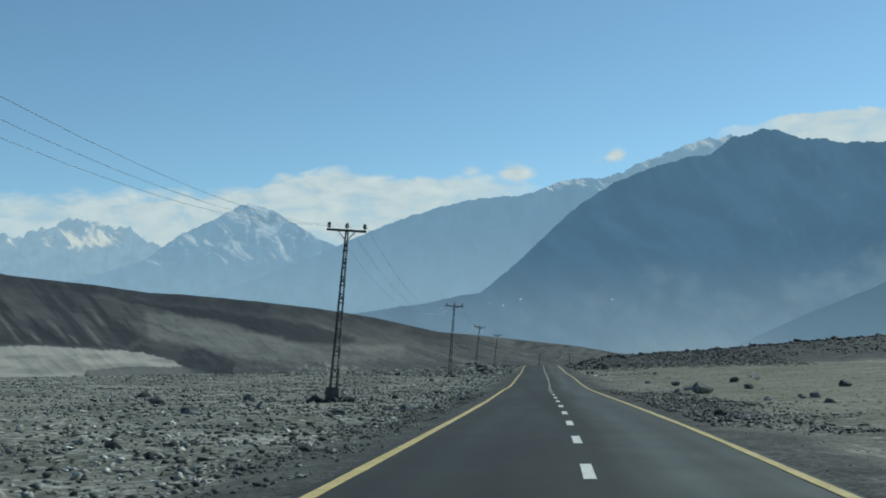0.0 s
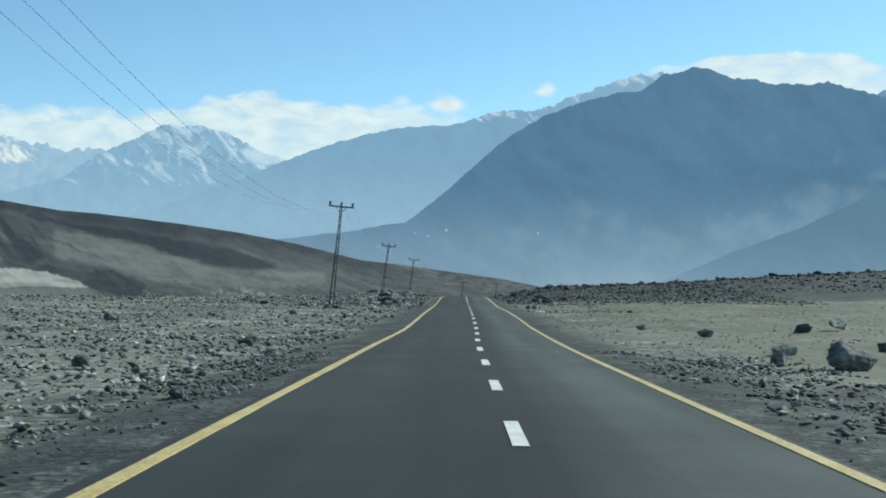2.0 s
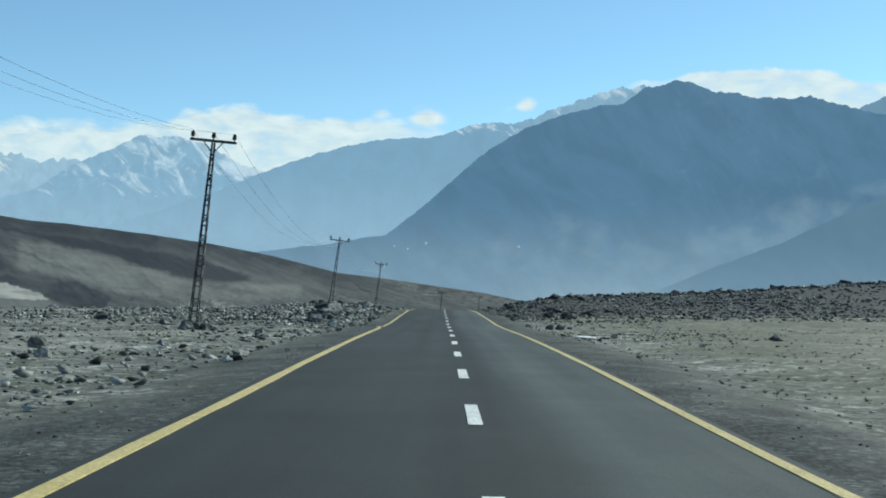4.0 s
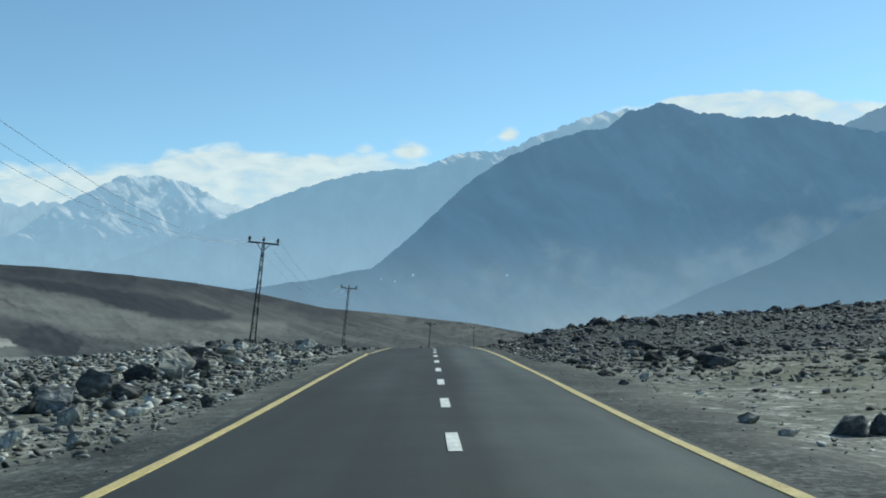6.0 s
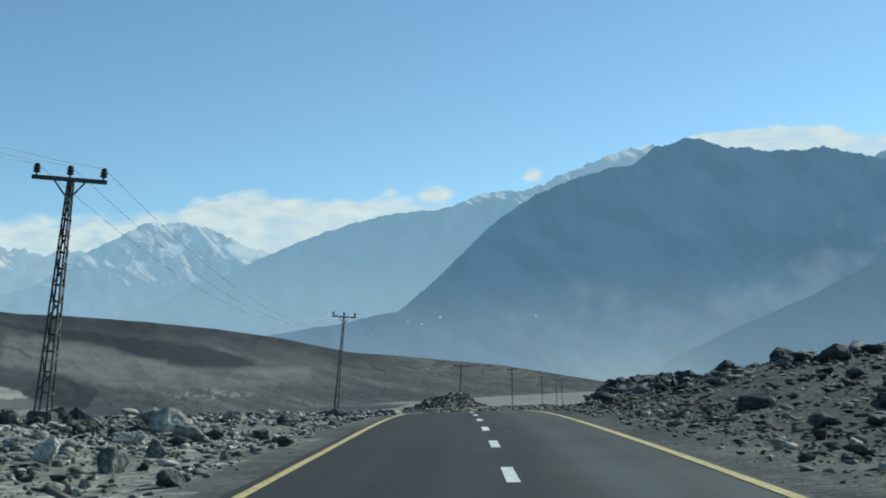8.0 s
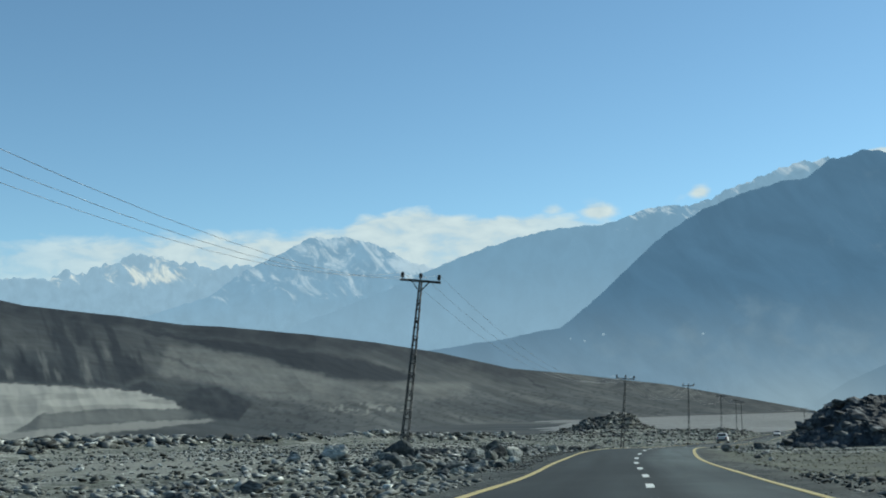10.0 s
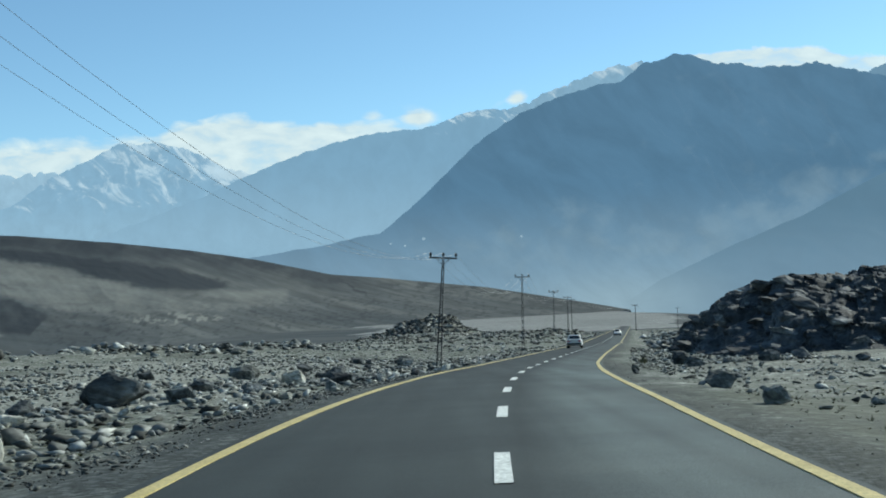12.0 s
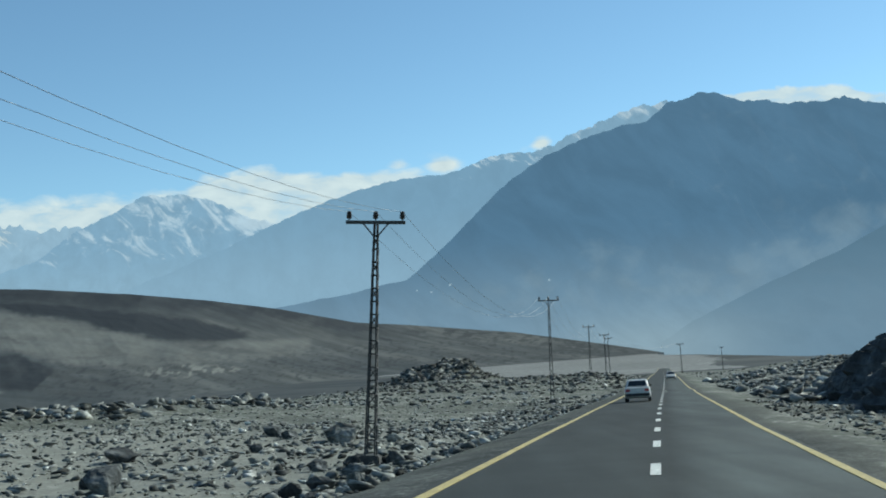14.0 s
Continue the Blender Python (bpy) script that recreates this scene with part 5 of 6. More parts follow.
# heap before the crest
HEAP = [
    (-15.6, 139, 0.68, "d"), (-5.5, 142.5, 0.34, "G"), (-6.7, 143.4, 0.45, "W"), (-21, 146, 0.74, "d"), (-7.2, 148, 0.52, "G"), (-25, 148, 0.62, "g"), (-9.6, 148.5, 0.43, "g"),
    (-6.3, 149.7, 0.51, "w"), (-4.9, 149.9, 0.35, "D"), (-8.7, 151.5, 1.1, "d"), (-18, 152, 0.56, "g"), (-10.6, 152.5, 0.5, "d"), (-4.9, 153.8, 0.3, "g"), (-7.8, 154.7, 0.74, "d"),
    (-8.5, 155.1, 1.04, "D"), (-4.4, 160.9, 0.18, "W"), (-6.3, 161.8, 0.24, "g"), (-8.5, 163.4, 1.1, "W"), (-9.5, 163.2, 1.0, "D"), (-7.9, 164.4, 0.6, "g"), (-5.7, 164.1, 0.21, "g"), (-6.5, 164.4, 0.4, "d"), (-10.3, 166, 0.68, "d"),
    (-8.9, 168.5, 1.18, "d"), (-8.8, 172, 0.52, "w"), (-5.9, 175.4, 0.46, "d"), (-8.6, 175.5, 0.74, "w"), (-10.7, 177.2, 1.29, "d"), (-5, 180.4, 0.21, "d"), (-9.8, 181.5, 0.95, "w"),
]
# along the bank over the crest
BERM = [
    (-8.8, 210.3, 1.3, "w"), (-7.9, 183.8, 0.39, "W"), (-8.1, 185.9, 0.57, "W"), (-4.1, 186.2, 0.31, "w"), (-9.6, 188.8, 0.59, "w"), (-9.1, 192.6, 1.01, "d"), (-4.7, 193, 0.44, "d"), (-12, 194, 0.74, "d"),
    (-11.2, 195, 0.78, "w"), (-6.6, 196.8, 0.52, "G"), (-9.1, 197.1, 0.94, "g"), (-8, 197.8, 0.47, "W"), (-11.5, 198.3, 0.55, "G"), (-13.5, 199, 0.93, "d"), (-5.1, 199.1, 0.24, "G"),
    (-6.7, 200.3, 0.45, "D"), (-9.6, 201, 0.56, "g"), (-12.1, 202.4, 0.96, "d"), (-4.5, 202.9, 0.39, "d"), (-8.2, 204.3, 0.6, "w"), (-7.3, 204.8, 0.57, "d"),
]
# past the bank
BANK_END = [
    (-14.4, 206, 0.99, "g"), (-9.1, 206.3, 0.66, "w"), (-7.6, 207.6, 0.8, "g"), (-10.4, 207.8, 0.72, "g"), (-9.7, 208.4, 0.46, "d"), (-9.2, 208.5, 0.52, "d"), (-6, 209.2, 0.45, "D"),
    (-7.4, 209.3, 0.6, "d"), (-6.8, 209.9, 0.37, "g"), (-9.5, 211.1, 0.99, "g"), (-11.5, 212, 0.62, "d"), (-8.6, 212.2, 0.52, "d"), (-4.6, 215.6, 0.49, "d"), (-14.6, 218.5, 1.12, "d"),
    (-6.7, 218.7, 0.74, "d"), (-12.6, 220.5, 0.93, "w"), (-9, 221.4, 0.93, "w"), (-11.4, 222.9, 0.54, "w"), (-16.5, 226, 0.99, "g"), (-7.8, 227, 0.56, "g"), (-14, 232, 0.81, "d"),
    (-8.6, 236, 0.62, "w"), (-11, 240, 0.74, "g"), (-7, 245, 0.43, "w"), (-13, 247, 0.87, "g"), (-9.4, 250, 0.68, "d"), (-7.6, 256, 0.5, "g"), (-10.6, 259, 0.74, "d"),
]
# dark ridge at the right
RIDGE = [
    (9.6, 165.8, 1.21, "d"), (10.4, 171.4, 1.8, "d"), (8.6, 172, 1.08, "d"), (5.9, 172, 0.6, "g"), (10.2, 174.4, 1.45, "d"), (12.5, 178, 1.92, "d"), (6.2, 183, 0.42, "w"),
    (10.5, 184, 0.97, "d"), (15, 184, 1.56, "d"), (10, 186, 1.08, "d"), (7, 186, 0.72, "d"), (5, 193.9, 0.29, "d"), (7.3, 203.1, 0.68, "d"), (6.3, 204, 0.29, "d"),
    (9.5, 205, 1.56, "d"), (4.5, 205.8, 0.34, "d"), (7.5, 210, 1.23, "d"), (16, 212, 2.28, "d"), (11.8, 214, 1.8, "d"), (20, 218, 1.92, "d"), (13.6, 222, 2.16, "d"),
    (17, 225, 1.8, "d"), (30.6, 232, 2.52, "d"), (6.4, 232, 1.08, "d"), (24.6, 233, 2.16, "d"), (14.8, 234, 2.64, "d"), (8.3, 235, 1.44, "d"), (54, 235, 3.36, "d"),
    (10.7, 236, 1.92, "d"), (18, 236, 1.8, "d"), (28.5, 236, 1.92, "d"),
]
# dark ridge at the right
RIDGE_FURTHER = [
    (37, 236, 2.88, "d"), (45, 236, 2.88, "d"), (62, 236, 3.12, "d"), (71, 236, 3.6, "d"), (21.5, 237, 2.4, "d"), (13.1, 238, 2.04, "d"),
]
# round the leaning pole
POLE_SIDE = [
    (-8.2, 287.1, 0.6, "G"), (-11.2, 289, 0.62, "w"),
    (-7.4, 289.7, 0.93, "D"), (-8.7, 289.8, 0.76, "G"), (-16.5, 290, 0.87, "d"), (-8.6, 292, 0.48, "W"), (-7.9, 293.1, 0.64, "G"), (-14.4, 293.5, 0.81, "g"), (-12, 293.9, 0.68, "D"),
    (-8.1, 296.4, 1.01, "g"), (-11.8, 300.5, 0.81, "d"), (-9.2, 300.6, 0.62, "w"), (-9.9, 301, 0.62, "d"), (-8.5, 303.5, 0.31, "g"), (-8.5, 305.1, 0.31, "w"), (-15.5, 307.7, 0.98, "d"),
    (-11.6, 308.4, 0.56, "w"), (-12.3, 308.6, 0.74, "d"), (-10.6, 311, 1.81, "d"),
]
# outside the bend
BEND_LEFT = [
    (-12.1, 313.2, 1.24, "d"), (-13.3, 319.4, 0.87, "d"), (-9, 321, 0.43, "d"), (-5.8, 323.7, 0.29, "w"), 
    (-7.2, 324.7, 0.93, "d"), (-6.2, 327, 0.43, "d"), (-5, 330, 0.46, "d"), (-21, 336.3, 0.89, "d"), (-13.4, 344, 0.56, "d"), (-12.3, 346.3, 0.62, "d"),
    (-11.3, 347.6, 0.74, "d"), (-8.0, 349.6, 0.95, "D"), (-10.1, 362.3, 0.6, "d"), (-6.8, 357.7, 0.58, "G"), (-6.9, 349.5, 0.45, "W"), (-10.7, 356.7, 0.5, "d"), (-5.9, 346.4, 0.6, "W"), (-6.3, 348, 0.43, "d"), (-5.8, 348.6, 0.37, "g"), (-9.4, 350, 0.68, "g"), (-6.3, 352.3, 0.46, "d"), (-5.7, 352.7, 0.31, "w"), (-11.6, 353.4, 0.93, "d"),
    (-10.4, 353.8, 0.56, "g"), (-17.4, 355.9, 0.88, "d"), (-16.5, 356, 0.88, "d"), (-8.2, 362, 0.5, "g"), (-9.8, 362.3, 0.66, "D"), (-9.7, 364.7, 0.78, "d"), (-16.7, 366.4, 1.45, "d"),
    (-24.2, 368.4, 2.02, "g"), (-9.8, 369.7, 0.95, "d"), (-19.4, 371, 0.66, "D"),
]
# outside the bend
BEND_LEFT_FURTHER = [
    (-11.8, 372, 0.74, "d"), (-7.6, 374, 0.62, "d"), (-7.9, 378, 0.74, "g"), (-11.2, 384, 0.68, "d"), (-19.2, 387.9, 0.81, "d"), (-14, 394, 0.81, "g"),
    (-17.4, 396.3, 1.71, "g"), (-18.3, 398.9, 1.84, "g"), (-22, 402, 1.12, "d"), (-24.1, 405.5, 1.35, "d"),
]
# between the road and the outcrop
BEND_RIGHT = [
    (6.3, 287.3, 0.24, "W"), (5.8, 289.2, 0.35, "d"), (4.6, 298.5, 0.48, "g"), (4.7, 305, 0.7, "g"), (6.8, 300, 0.31, "g"),
    (6.6, 314, 0.31, "d"), (3.7, 316, 0.2, "D"), (3.9, 319.1, 0.3, "G"), (8.2, 322, 0.37, "w"), (13.5, 327, 0.62, "d"), (10.2, 330.5, 0.87, "d"), (7, 331.6, 0.85, "d"),
    (12, 333, 0.99, "d"), (9, 337, 0.54, "g"), (6.9, 337.2, 1.14, "d"), (7.4, 345, 0.56, "d"),
]
# the heap below the leaning pole
POLE_HEAP = [
    (-9.7, 275.2, 1.07, "D"), (-9.6, 276.8, 0.79, "G"), (-15.9, 289.8, 1.45, "w"), (-8.8, 277.2, 0.95, "d"), (-7.4, 276.3, 0.79, "g"), (-9.6, 271.8, 0.57, "W"), (-9.8, 274.2, 0.46, "G"),
    (-8.2, 272.2, 0.73, "w"), (-7.1, 272, 0.76, "d"), (-8.5, 277.2, 0.35, "w"), (-7.3, 282.3, 0.52, "D"), (-9.2, 281.2, 0.44, "G"), (-11.5, 292.1, 0.89, "d"), (-12.1, 296.9, 0.77, "d"),
    (-11.6, 298.1, 0.79, "d"), (-7.4, 288.4, 0.66, "G"), (-6.9, 293.6, 0.9, "W"), (-7.7, 293.3, 0.6, "D"), (-8.9, 310.8, 0.85, "d"), (-6.9, 283.4, 0.38, "D"), (-6, 275.6, 0.35, "d"),
    (-18.7, 291.7, 0.83, "g"), (-12.3, 285.9, 0.77, "g"), (-10.3, 274.1, 0.41, "g"), (-8.8, 284.2, 0.4, "w"),
]
# along the verge where the bend begins
VERGE = [
    (-9.2, 325.2, 1.11, "w"), (-8.8, 317.6, 0.66, "d"), (-11.1, 340.9, 1.07, "d"), (-14.4, 356, 0.87, "D"), (-6.3, 318.7, 0.67, "g"), (-5.4, 314.2, 0.28, "W"), (-4.4, 305.9, 0.27, "d"),
    (-6.5, 308.7, 0.2, "D"), (-6.2, 310.9, 0.38, "w"), (-29.4, 363.4, 1.21, "d"), (-23.9, 383.7, 1.5, "d"), (-12, 320.8, 0.67, "w"), (-11.5, 321.4, 0.76, "d"), (-7.8, 337.1, 0.56, "w"),
]
# blocks tipped beside the road before the pole
TIPPED = [
    (-9.4, 271.9, 0.82, "g"), (-8.4, 272.3, 0.78, "w"), (-6.8, 269.3, 0.5, "d"), (-8.6, 278, 0.62, "w"), (-6.1, 272.6, 0.69, "g"), (-11.5, 278.5, 0.64, "d"), (-6.2, 275.9, 0.59, "w"), (-14.3, 282.2, 0.61, "g"), (-6.5, 270.1, 0.54, "w"), (-5.6, 277.4, 0.48, "d"), (-5.5, 282.5, 0.63, "w"), (-8.5, 269, 0.58, "w"),
]
PALE_BOULDERS = [rock_mesh("boulder", 170 + i, ROCK_PALE, random.Random(i).uniform(0.6, 0.85)) for i in range(8)]
STOCK = {"g": (BOULDERS, "grey"), "d": (DARK_BOULDERS, "dark brown-grey"), "w": (PALE_BOULDERS, "pale")}
count = 0
for row in (TIPPED, POLE_HEAP, VERGE, FLAT_LEFT, RISE_LEFT, FLAT_RIGHT, FLAT_RIGHT_FURTHER, HEAP, BERM, BANK_END, RIDGE, RIDGE_FURTHER, POLE_SIDE, BEND_LEFT, BEND_LEFT_FURTHER, BEND_RIGHT):
    for d, y, w, tone in row:
        count += 1
        x = float(xr(y)) + d
        if row in (RIDGE, RIDGE_FURTHER):
            boulder(x, y, w * (0.55 if w > 1.3 else 1), 300 + count, "broad dark boulder on the stony ridge", "roadside boulders", stock=RIDGE_BOULDERS, ratio=0.44)
            continue
        side = "beside the road" if abs(d) < 9 else "among smaller stones"
        word = ("large " if w > 1.0 else "small " if w < 0.45 else "") + ("upright " if tone.isupper() else "")
        stock, shade = STOCK[tone.lower()]
        boulder(x, y, w, 300 + count, f"{word}{shade} angular boulder lying {side}", "roadside boulders", stock=stock, ratio=0.72 if tone.isupper() else 0.5)
boulder(-13.25, 291.5, 1.75, 812, "dark conical heap of earth and rock round a pole footing", "rocks round the pole footings", stock=DARK_BOULDERS, ratio=0.7)
for i, (x, y, s) in enumerate(FOOT_ROCKS):
    boulder(x, y, s, 700 + i, "dark rough rock piled against a pole footing", "rocks round the pole footings", stock=DARK_BOULDERS, ratio=0.7)

# the white slab by the right shoulder
bm = bmesh.new()
outline = [(-0.50, -0.02), (-0.28, -0.17), (0.05, -0.24), (0.38, -0.22), (0.49, -0.05), (0.40, 0.12), (0.12, 0.25), (-0.10, 0.16), (-0.33, 0.13)]
low, high = [bm.verts.new((x, y, -0.07)) for x, y in outline], [bm.verts.new((x * 0.97, y * 0.95, 0.05 + 0.03 * x)) for x, y in outline]
for k in range(len(outline)):
    n = (k + 1) % len(outline)
    bm.faces.new((low[k], low[n], high[n], high[k]))
bm.faces.new(low[::-1])
bm.faces.new(high)
slab = part("stone_slab", bm, LINE_WHITE, None, m=pose(6.05, 127.2, float(land(6.05, 127.2)) + 0.06, 9, 3, 12))
tagged(slab, "flat pale stone slab lying on the ground", "slab")


# ---- dark outcrop at the bend, and the boulder pile across the plain ----
def crag(name, centre, radii, height, seed, mat, label, cols=560, rows=170, strata=0.0, steep=0.5, rough=0.30, turn=0.0):
    u = np.linspace(0, 1, rows)
    th = np.linspace(0, 2 * np.pi, cols, endpoint=False)
    U, A = np.meshgrid(u, th, indexing="ij")
    rad = (1 - U) ** 1.0
    nx, ny = np.cos(A), np.sin(A)
    square = (np.abs(nx) ** 4 + np.abs(ny) ** 4) ** -0.25
    wob = square * (1 + 0.13 * fbm(nx * 2 + 5, ny * 2 + seed, 3, seed) + 0.09 * fbm(nx * 7 + U * 3, ny * 7 + U * 5, 3, seed + 3))
    x, y = nx * radii[0] * rad * wob, ny * radii[1] * rad * wob
    z = height * (1 - rad ** (1 / steep)) ** 0.8
    q = 0.5 * (fbm(x / 3.5, y / 3.5 + z / 2, 4, seed + 7)) + 0.5 * (1 - 2 * np.abs(fbm(x / 5.5 + 3, y / 5.5 + z / 3, 4, seed + 11)))
    lift = rough * height * q * np.sin(np.pi * np.clip(U * 0.9 + 0.08, 0, 1)) ** 0.6
    z = z + lift
    if strata:
        t = (z + 0.25 * x + 0.15 * y) / strata
        z = z + strata * 0.32 * (np.floor(t) + sm(0.25, 0.75, t - np.floor(t)) - t)
        bulge = 0.05 * radii[0] * (vnoise(A * 9, z / strata, seed + 2) - 0.5)
        x, y = x + nx * bulge, y + ny * bulge
        per = A / (2 * np.pi) * 92
        skew = per + 0.6 * z
        for cell, push in ((3.2, 0.75), (1.5, 0.5), (0.7, 0.22)):
            gi, gj = np.floor(skew / cell + 0.6 * vnoise(per / 2, z / 2, 3)), np.floor((z + 0.2 * per) / (cell * 0.45) + 0.5 * vnoise(per, z, 4))
            block = (lattice(gi, gj, seed + int(cell * 10)) - 0.4) * push * np.clip(U * 12, 0, 1) * np.clip((1 - U) * 6, 0, 1)
            x, y, z = x + nx * block, y + ny * block, z + 0.35 * block
    c, s = math.cos(turn), math.sin(turn)
    X, Y = centre[0] + x * c - y * s, centre[1] + x * s + y * c
    Z = z + land(X, Y, False) * (1 - U) + float(land(centre[0], centre[1], False)) * U - 1.6 * (1 - U) ** 3
    v = np.stack([X, Y, Z], -1).reshape(-1, 3)
    f = []
    for i in range(rows - 1):
        a = i * cols + np.arange(cols)
        b = i * cols + (np.arange(cols) + 1) % cols
        f.append(np.stack([a, b, b + cols, a + cols], -1))
    core = mesh_object(name, v, np.concatenate(f), mat)
    return tagged(core, label, "rock outcrop"), np.stack([X, Y, Z], -1)


def block_mesh(seed):
    """A broken slab of layered rock: a flat angular hull with chipped edges."""
    r = random.Random(seed)
    bm = hull_bm(r, 15, 0.10)
    bmesh.ops.dissolve_limit(bm, angle_limit=0.35, verts=bm.verts[:], edges=bm.edges[:])
    bmesh.ops.bevel(bm, geom=bm.edges[:], offset=0.02, segments=1, affect="EDGES")
    bmesh.ops.triangulate(bm, faces=bm.faces[:])
    bmesh.ops.subdivide_edges(bm, edges=[e for e in bm.edges if e.calc_length() > 0.2], cuts=1)
    bmesh.ops.triangulate(bm, faces=bm.faces[:])
    off = Vector((r.uniform(0, 50), r.uniform(0, 50), r.uniform(0, 50)))
    for w in bm.verts:
        w.co += w.co.normalized() * (0.05 * noise.noise(w.co * 3 + off) + 0.03 * noise.noise(w.co * 8 + off))
    me = bpy.data.meshes.new("block")
    bm.to_mesh(me)
    bm.free()
    me.materials.append(ROCK_LEDGE)
    return me


outcrop, skin = crag("rock_outcrop", (32.3, 378.0), (14.9, 31.0), 5.4, 31, DARK_ROCK, "dark layered craggy rock outcrop beside the bend", strata=0.7, turn=-0.14)
BLOCKS = [block_mesh(500 + i) for i in range(14)]
pick = random.Random(77)
rows_, cols_ = skin.shape[:2]
laid = 0
while laid < 190:
    i, j = int(rows_ * pick.uniform(0.02, 0.66)), pick.randrange(cols_)
    p = skin[i, j]
    if p[0] > 34 or p[1] > 386 or (p[1] > 372 and p[0] > 27):        # the flanks towards the road alone
        continue
    laid += 1
    long = pick.uniform(0.6, 1.2) if laid > 80 else pick.uniform(1.2, 2.7)
    block = new("block", pick.choice(BLOCKS))
    out = Vector((p[0] - 32.3, (p[1] - 378.0) * 0.45, 0)).normalized() * 0.05 * long
    block.matrix_basis = Matrix.LocRotScale(Vector(p) + out - Vector((0, 0, 0.02 * long)), Euler((pick.gauss(0.05, 0.14), pick.gauss(0.20, 0.12), pick.uniform(-0.7, 0.7))),
                                            Vector((long, long * pick.uniform(0.6, 1.0), long * pick.uniform(0.22, 0.48))))
    block.parent = outcrop
scatter("stones", *merge(zone(31, 700, 620, 646, -84, -42, 0.8, 3.0, 1.5), zone(33, 240, 618, 636, -64, -47, 1.4, 3.6, 1.2), zone(32, 500, 600, 660, -100, -20, 0.5, 1.6, 2.0), zone(37, 1300, 530, 650, -56, -8, 0.6, 2.0, 1.8)),
        "distant heap of broken dark boulders on the plain", 41, STONES_DARK)
scatter("stones", *zone(34, 45, 619, 630, -57, -48, 1.2, 2.6, 1.2), "pale broken blocks on top of the distant heap", 42, ROCK_PALE)


# ---- small white houses far off at the mountain's foot ----
def far_house(host, az, el, size):
    """Set on the slope at about that bearing and height."""
    n = len(host.data.vertices)
    co = np.empty(n * 3)
    host.data.vertices.foreach_get("co", co)
    co = co.reshape(-1, 3)
    a = np.degrees(np.arctan2(co[:, 0] - MID[0], co[:, 1] - MID[1]))
    e = np.degrees(np.arctan2(co[:, 2], np.hypot(co[:, 0] - MID[0], co[:, 1] - MID[1])))
    p = co[np.argmin((a - az) ** 2 + (e - el) ** 2)]
    root = empty("house", pose(p[0], p[1] - size * 0.2, p[2] - size * 0.15, 0, 0, 15))
    part("wall", box_bm(size, size * 0.7, size * 0.72, (0, 0, size * 0.36)), WHITEWASH, root, "whitewashed wall")
    part("roof", box_bm(size * 1.04, size * 1.0, size * 0.08), WHITEWASH, root, "pale sloping sheet roof", m=pose(0, 0, size * 0.78, 24, 0, 0))
    return tagged(root, "tiny white house on the distant slope", "house", group="far houses")


# walls and roofs glow: the haze in front of them is painted as emission
WHITEWASH = backdrop_material("hazy_whitewash", (0.21, 0.29, 0.37), (0.21, 0.29, 0.37), 0.0, 1.0, rock=0.16, mottle=0.0)
far_house(dark_mountain, -0.92, 3.34, 8)
far_house(dark_mountain, -1.77, 3.1, 6)
far_house(dark_mountain, 3.48, 3.27, 6)
far_house(dark_mountain, -2.43, 3.2, 5)
far_house(dark_mountain, -9.17, 2.83, 10)


# ---- cars ----
def loft_bm(sections):
    """sections: rings of points of equal count, capped at both ends."""
    bm = bmesh.new()
    rings = [[bm.verts.new(p) for p in ring] for ring in sections]
    n = len(rings[0])
    for p, q in zip(rings, rings[1:]):
        for i in range(n):
            bm.faces.new((p[i], p[(i + 1) % n], q[(i + 1) % n], q[i]))
    bm.faces.new(rings[0][::-1])
    bm.faces.new(rings[-1])
    return bm


def quad_bm(pts, depth):
    """A thin plate over four corners, thickened along its normal."""
    p = [Vector(q) for q in pts]
    n = (p[1] - p[0]).cross(p[3] - p[0]).normalized() * depth
    bm = bmesh.new()
    a, b = [bm.verts.new(q) for q in p], [bm.verts.new(q + n) for q in p]
    for i in range(4):
        bm.faces.new((a[i], a[(i + 1) % 4], b[(i + 1) % 4], b[i]))
    bm.faces.new(a[::-1])
    bm.faces.new(b)
    return bm


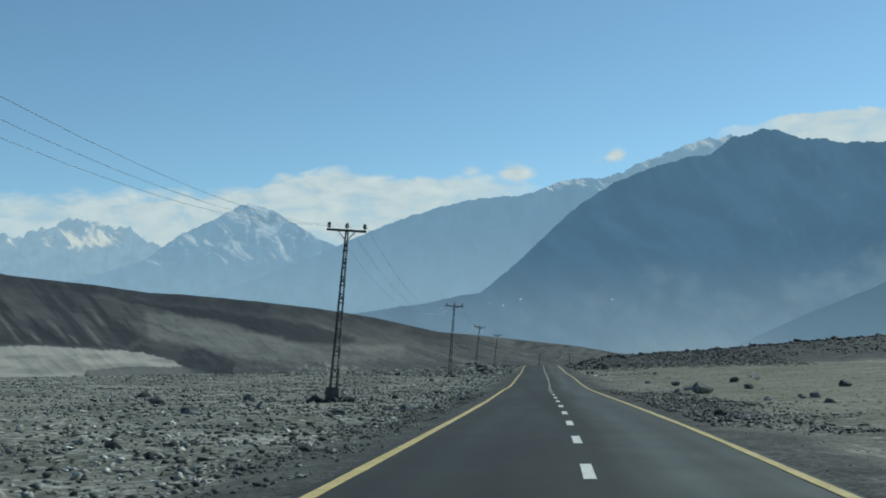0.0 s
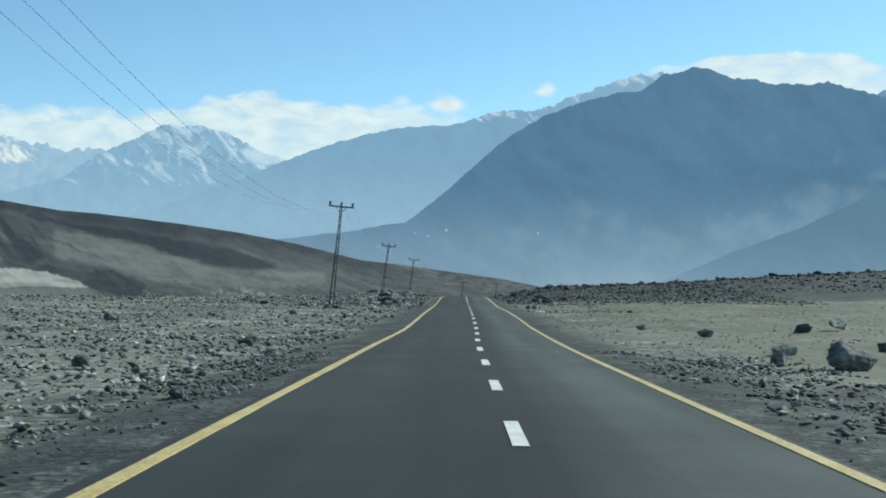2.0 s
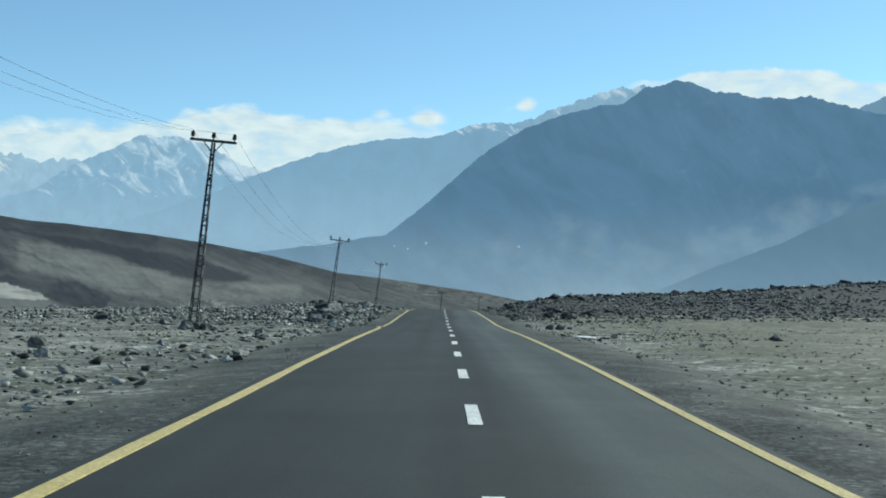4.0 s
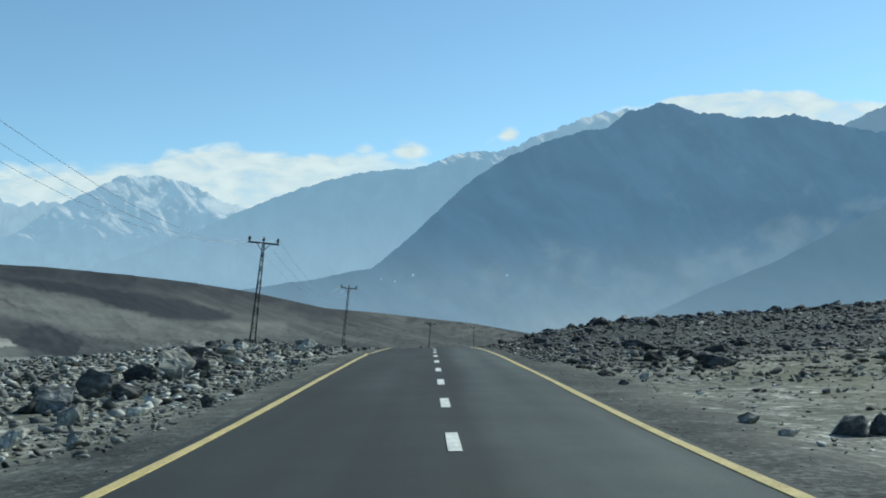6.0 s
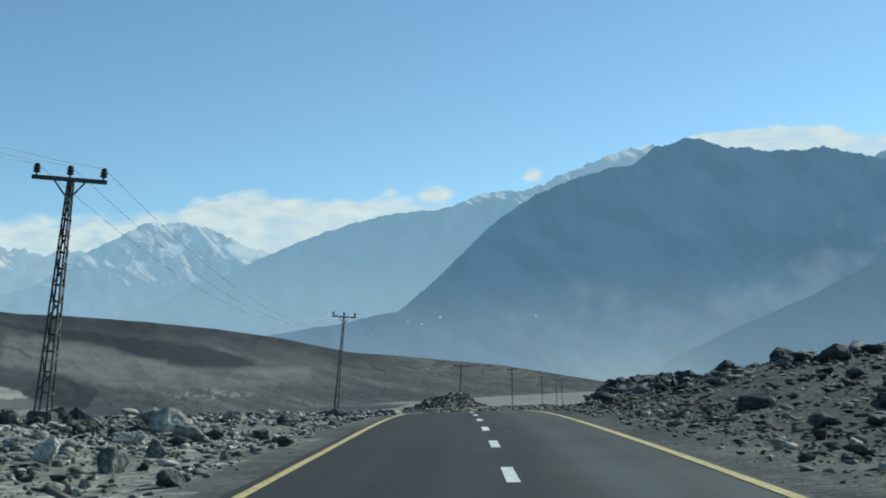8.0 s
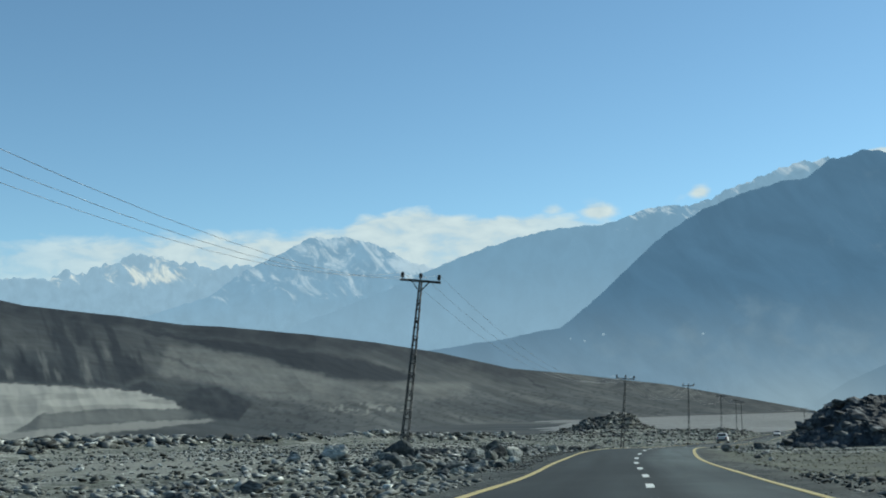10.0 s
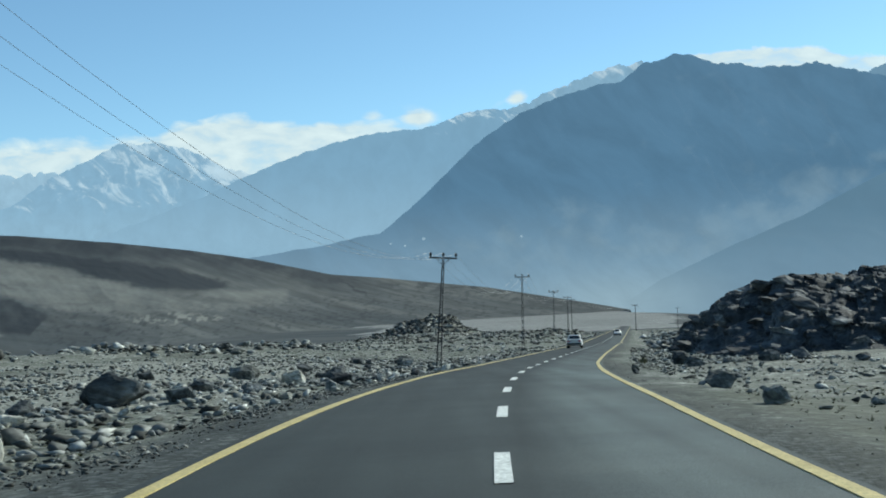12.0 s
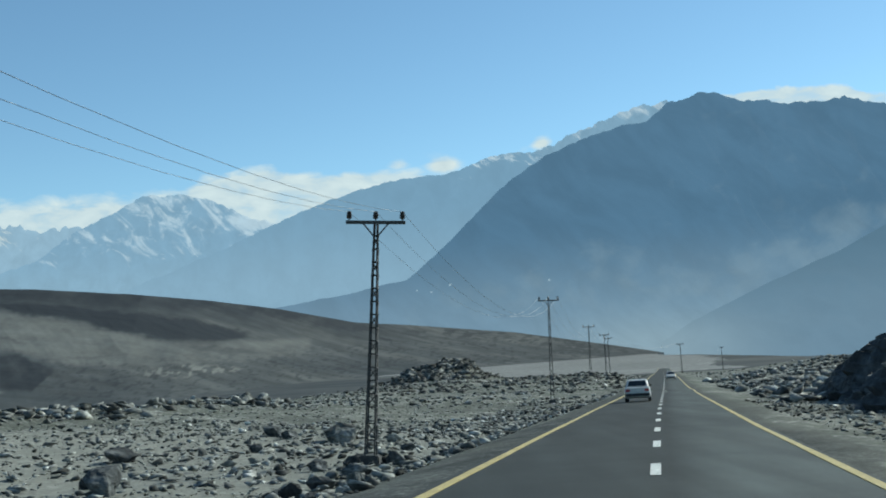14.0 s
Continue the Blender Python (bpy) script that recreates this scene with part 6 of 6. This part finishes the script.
def saloon(m, paint, label):
    """A small boxy saloon, 3.9 m long, its tail towards -y."""
    root = empty("car", m)
    hw = 0.79

    def ring(y, w, z0, z1):
        r = 0.07
        return [(-w + r, y, z0), (w - r, y, z0), (w, y, z0 + r), (w + 0.01, y, (z0 + z1) / 2), (w - 0.03, y, z1 - r), (w - 0.10, y, z1),
                (-w + 0.10, y, z1), (-w + 0.03, y, z1 - r), (-w - 0.01, y, (z0 + z1) / 2), (-w, y, z0 + r)]

    part("body", loft_bm([ring(-1.95, hw - 0.06, 0.42, 0.86), ring(-1.88, hw - 0.01, 0.30, 0.92), ring(-1.2, hw, 0.24, 0.94), ring(0.9, hw, 0.22, 0.92),
                          ring(1.75, hw - 0.03, 0.24, 0.80), ring(1.92, hw - 0.10, 0.34, 0.70)]), paint, root)
    cab = [ring(-1.28, hw - 0.05, 0.90, 0.96), ring(-0.95, hw - 0.13, 0.90, 1.36), ring(-0.5, hw - 0.14, 0.90, 1.41), ring(0.35, hw - 0.14, 0.90, 1.40),
           ring(0.95, hw - 0.06, 0.90, 0.95)]
    part("cabin", loft_bm(cab), paint, root)
    part("rear_window", quad_bm([(-0.58, -1.27, 1.00), (0.58, -1.27, 1.00), (0.50, -1.01, 1.31), (-0.50, -1.01, 1.31)], 0.02), CAR_GLASS, root, "dark rear window")
    part("windscreen", quad_bm([(0.60, 0.90, 1.00), (-0.60, 0.90, 1.00), (-0.50, 0.46, 1.34), (0.50, 0.46, 1.34)], 0.02), CAR_GLASS, root, "dark windscreen")
    for s in (-1, 1):
        for a, b in ((-0.86, -0.30), (-0.22, 0.55)):
            pts = [(s * 0.735, a - 0.08, 0.98), (s * 0.735, b + 0.10, 0.98), (s * 0.672, b, 1.30), (s * 0.672, a, 1.30)]
            part("side_window", quad_bm(pts if s > 0 else pts[::-1], 0.015), CAR_GLASS, root, "dark side window")
        lamp = part("tail_lamp", box_bm(0.26, 0.05, 0.16, (s * 0.58, -1.955, 0.74), 0.012), TAIL_RED, root, "red tail lamp")
        part("door_mirror", box_bm(0.14, 0.08, 0.11, (s * 0.80, 0.62, 1.0), 0.02), CAR_BLACK, root)
        for wy in (-1.18, 1.15):
            wheel = part("wheel", lathe_bm([(0.16, -0.085), (0.27, -0.085), (0.285, -0.05), (0.285, 0.05), (0.27, 0.085), (0.16, 0.085)], 20), TYRE, root,
                         "black tyre", m=pose(s * 0.71, wy, 0.285, 0, 90, 0))
            part("rim", lathe_bm([(0.05, -0.092), (0.155, -0.075), (0.155, 0.075), (0.05, 0.092)], 14), CHROME, wheel, "dull steel rim")
    part("bumper", box_bm(1.5, 0.14, 0.17, (0, -2.0, 0.46), 0.03), CAR_BLACK, root, "black rear bumper")
    part("bumper", box_bm(1.5, 0.14, 0.17, (0, 1.95, 0.42), 0.03), CAR_BLACK, root, "black front bumper")
    part("number_plate", box_bm(0.42, 0.02, 0.13, (0, -1.965, 0.70), 0.004), PLATE, root, "plain pale number plate")
    part("boot_strip", box_bm(0.80, 0.02, 0.03, (0, -1.955, 0.84), 0.004), CHROME, root)
    part("exhaust", rod_bm((0.45, -2.05, 0.24), (0.45, -1.6, 0.26), 0.03), CAR_BLACK, root)
    return tagged(root, label, "car", group="cars on the road")


def on_road(y, d):
    s = float(xr(y + 2) - xr(y - 2)) / 4
    g = float(zr(y + 2) - zr(y - 2)) / 4
    return pose(float(xr(y)) + d, y, float(zr(y)) - 0.02, math.degrees(math.atan(g)), 0, -math.degrees(math.atan(s)))


saloon(on_road(408, -1.45), CAR_WHITE, "small white saloon car driving ahead on the road")
saloon(on_road(545, 1.2) @ pose(0, 0, 0, 0, 0, 180), CAR_WHITE, "distant white saloon car coming along the road")
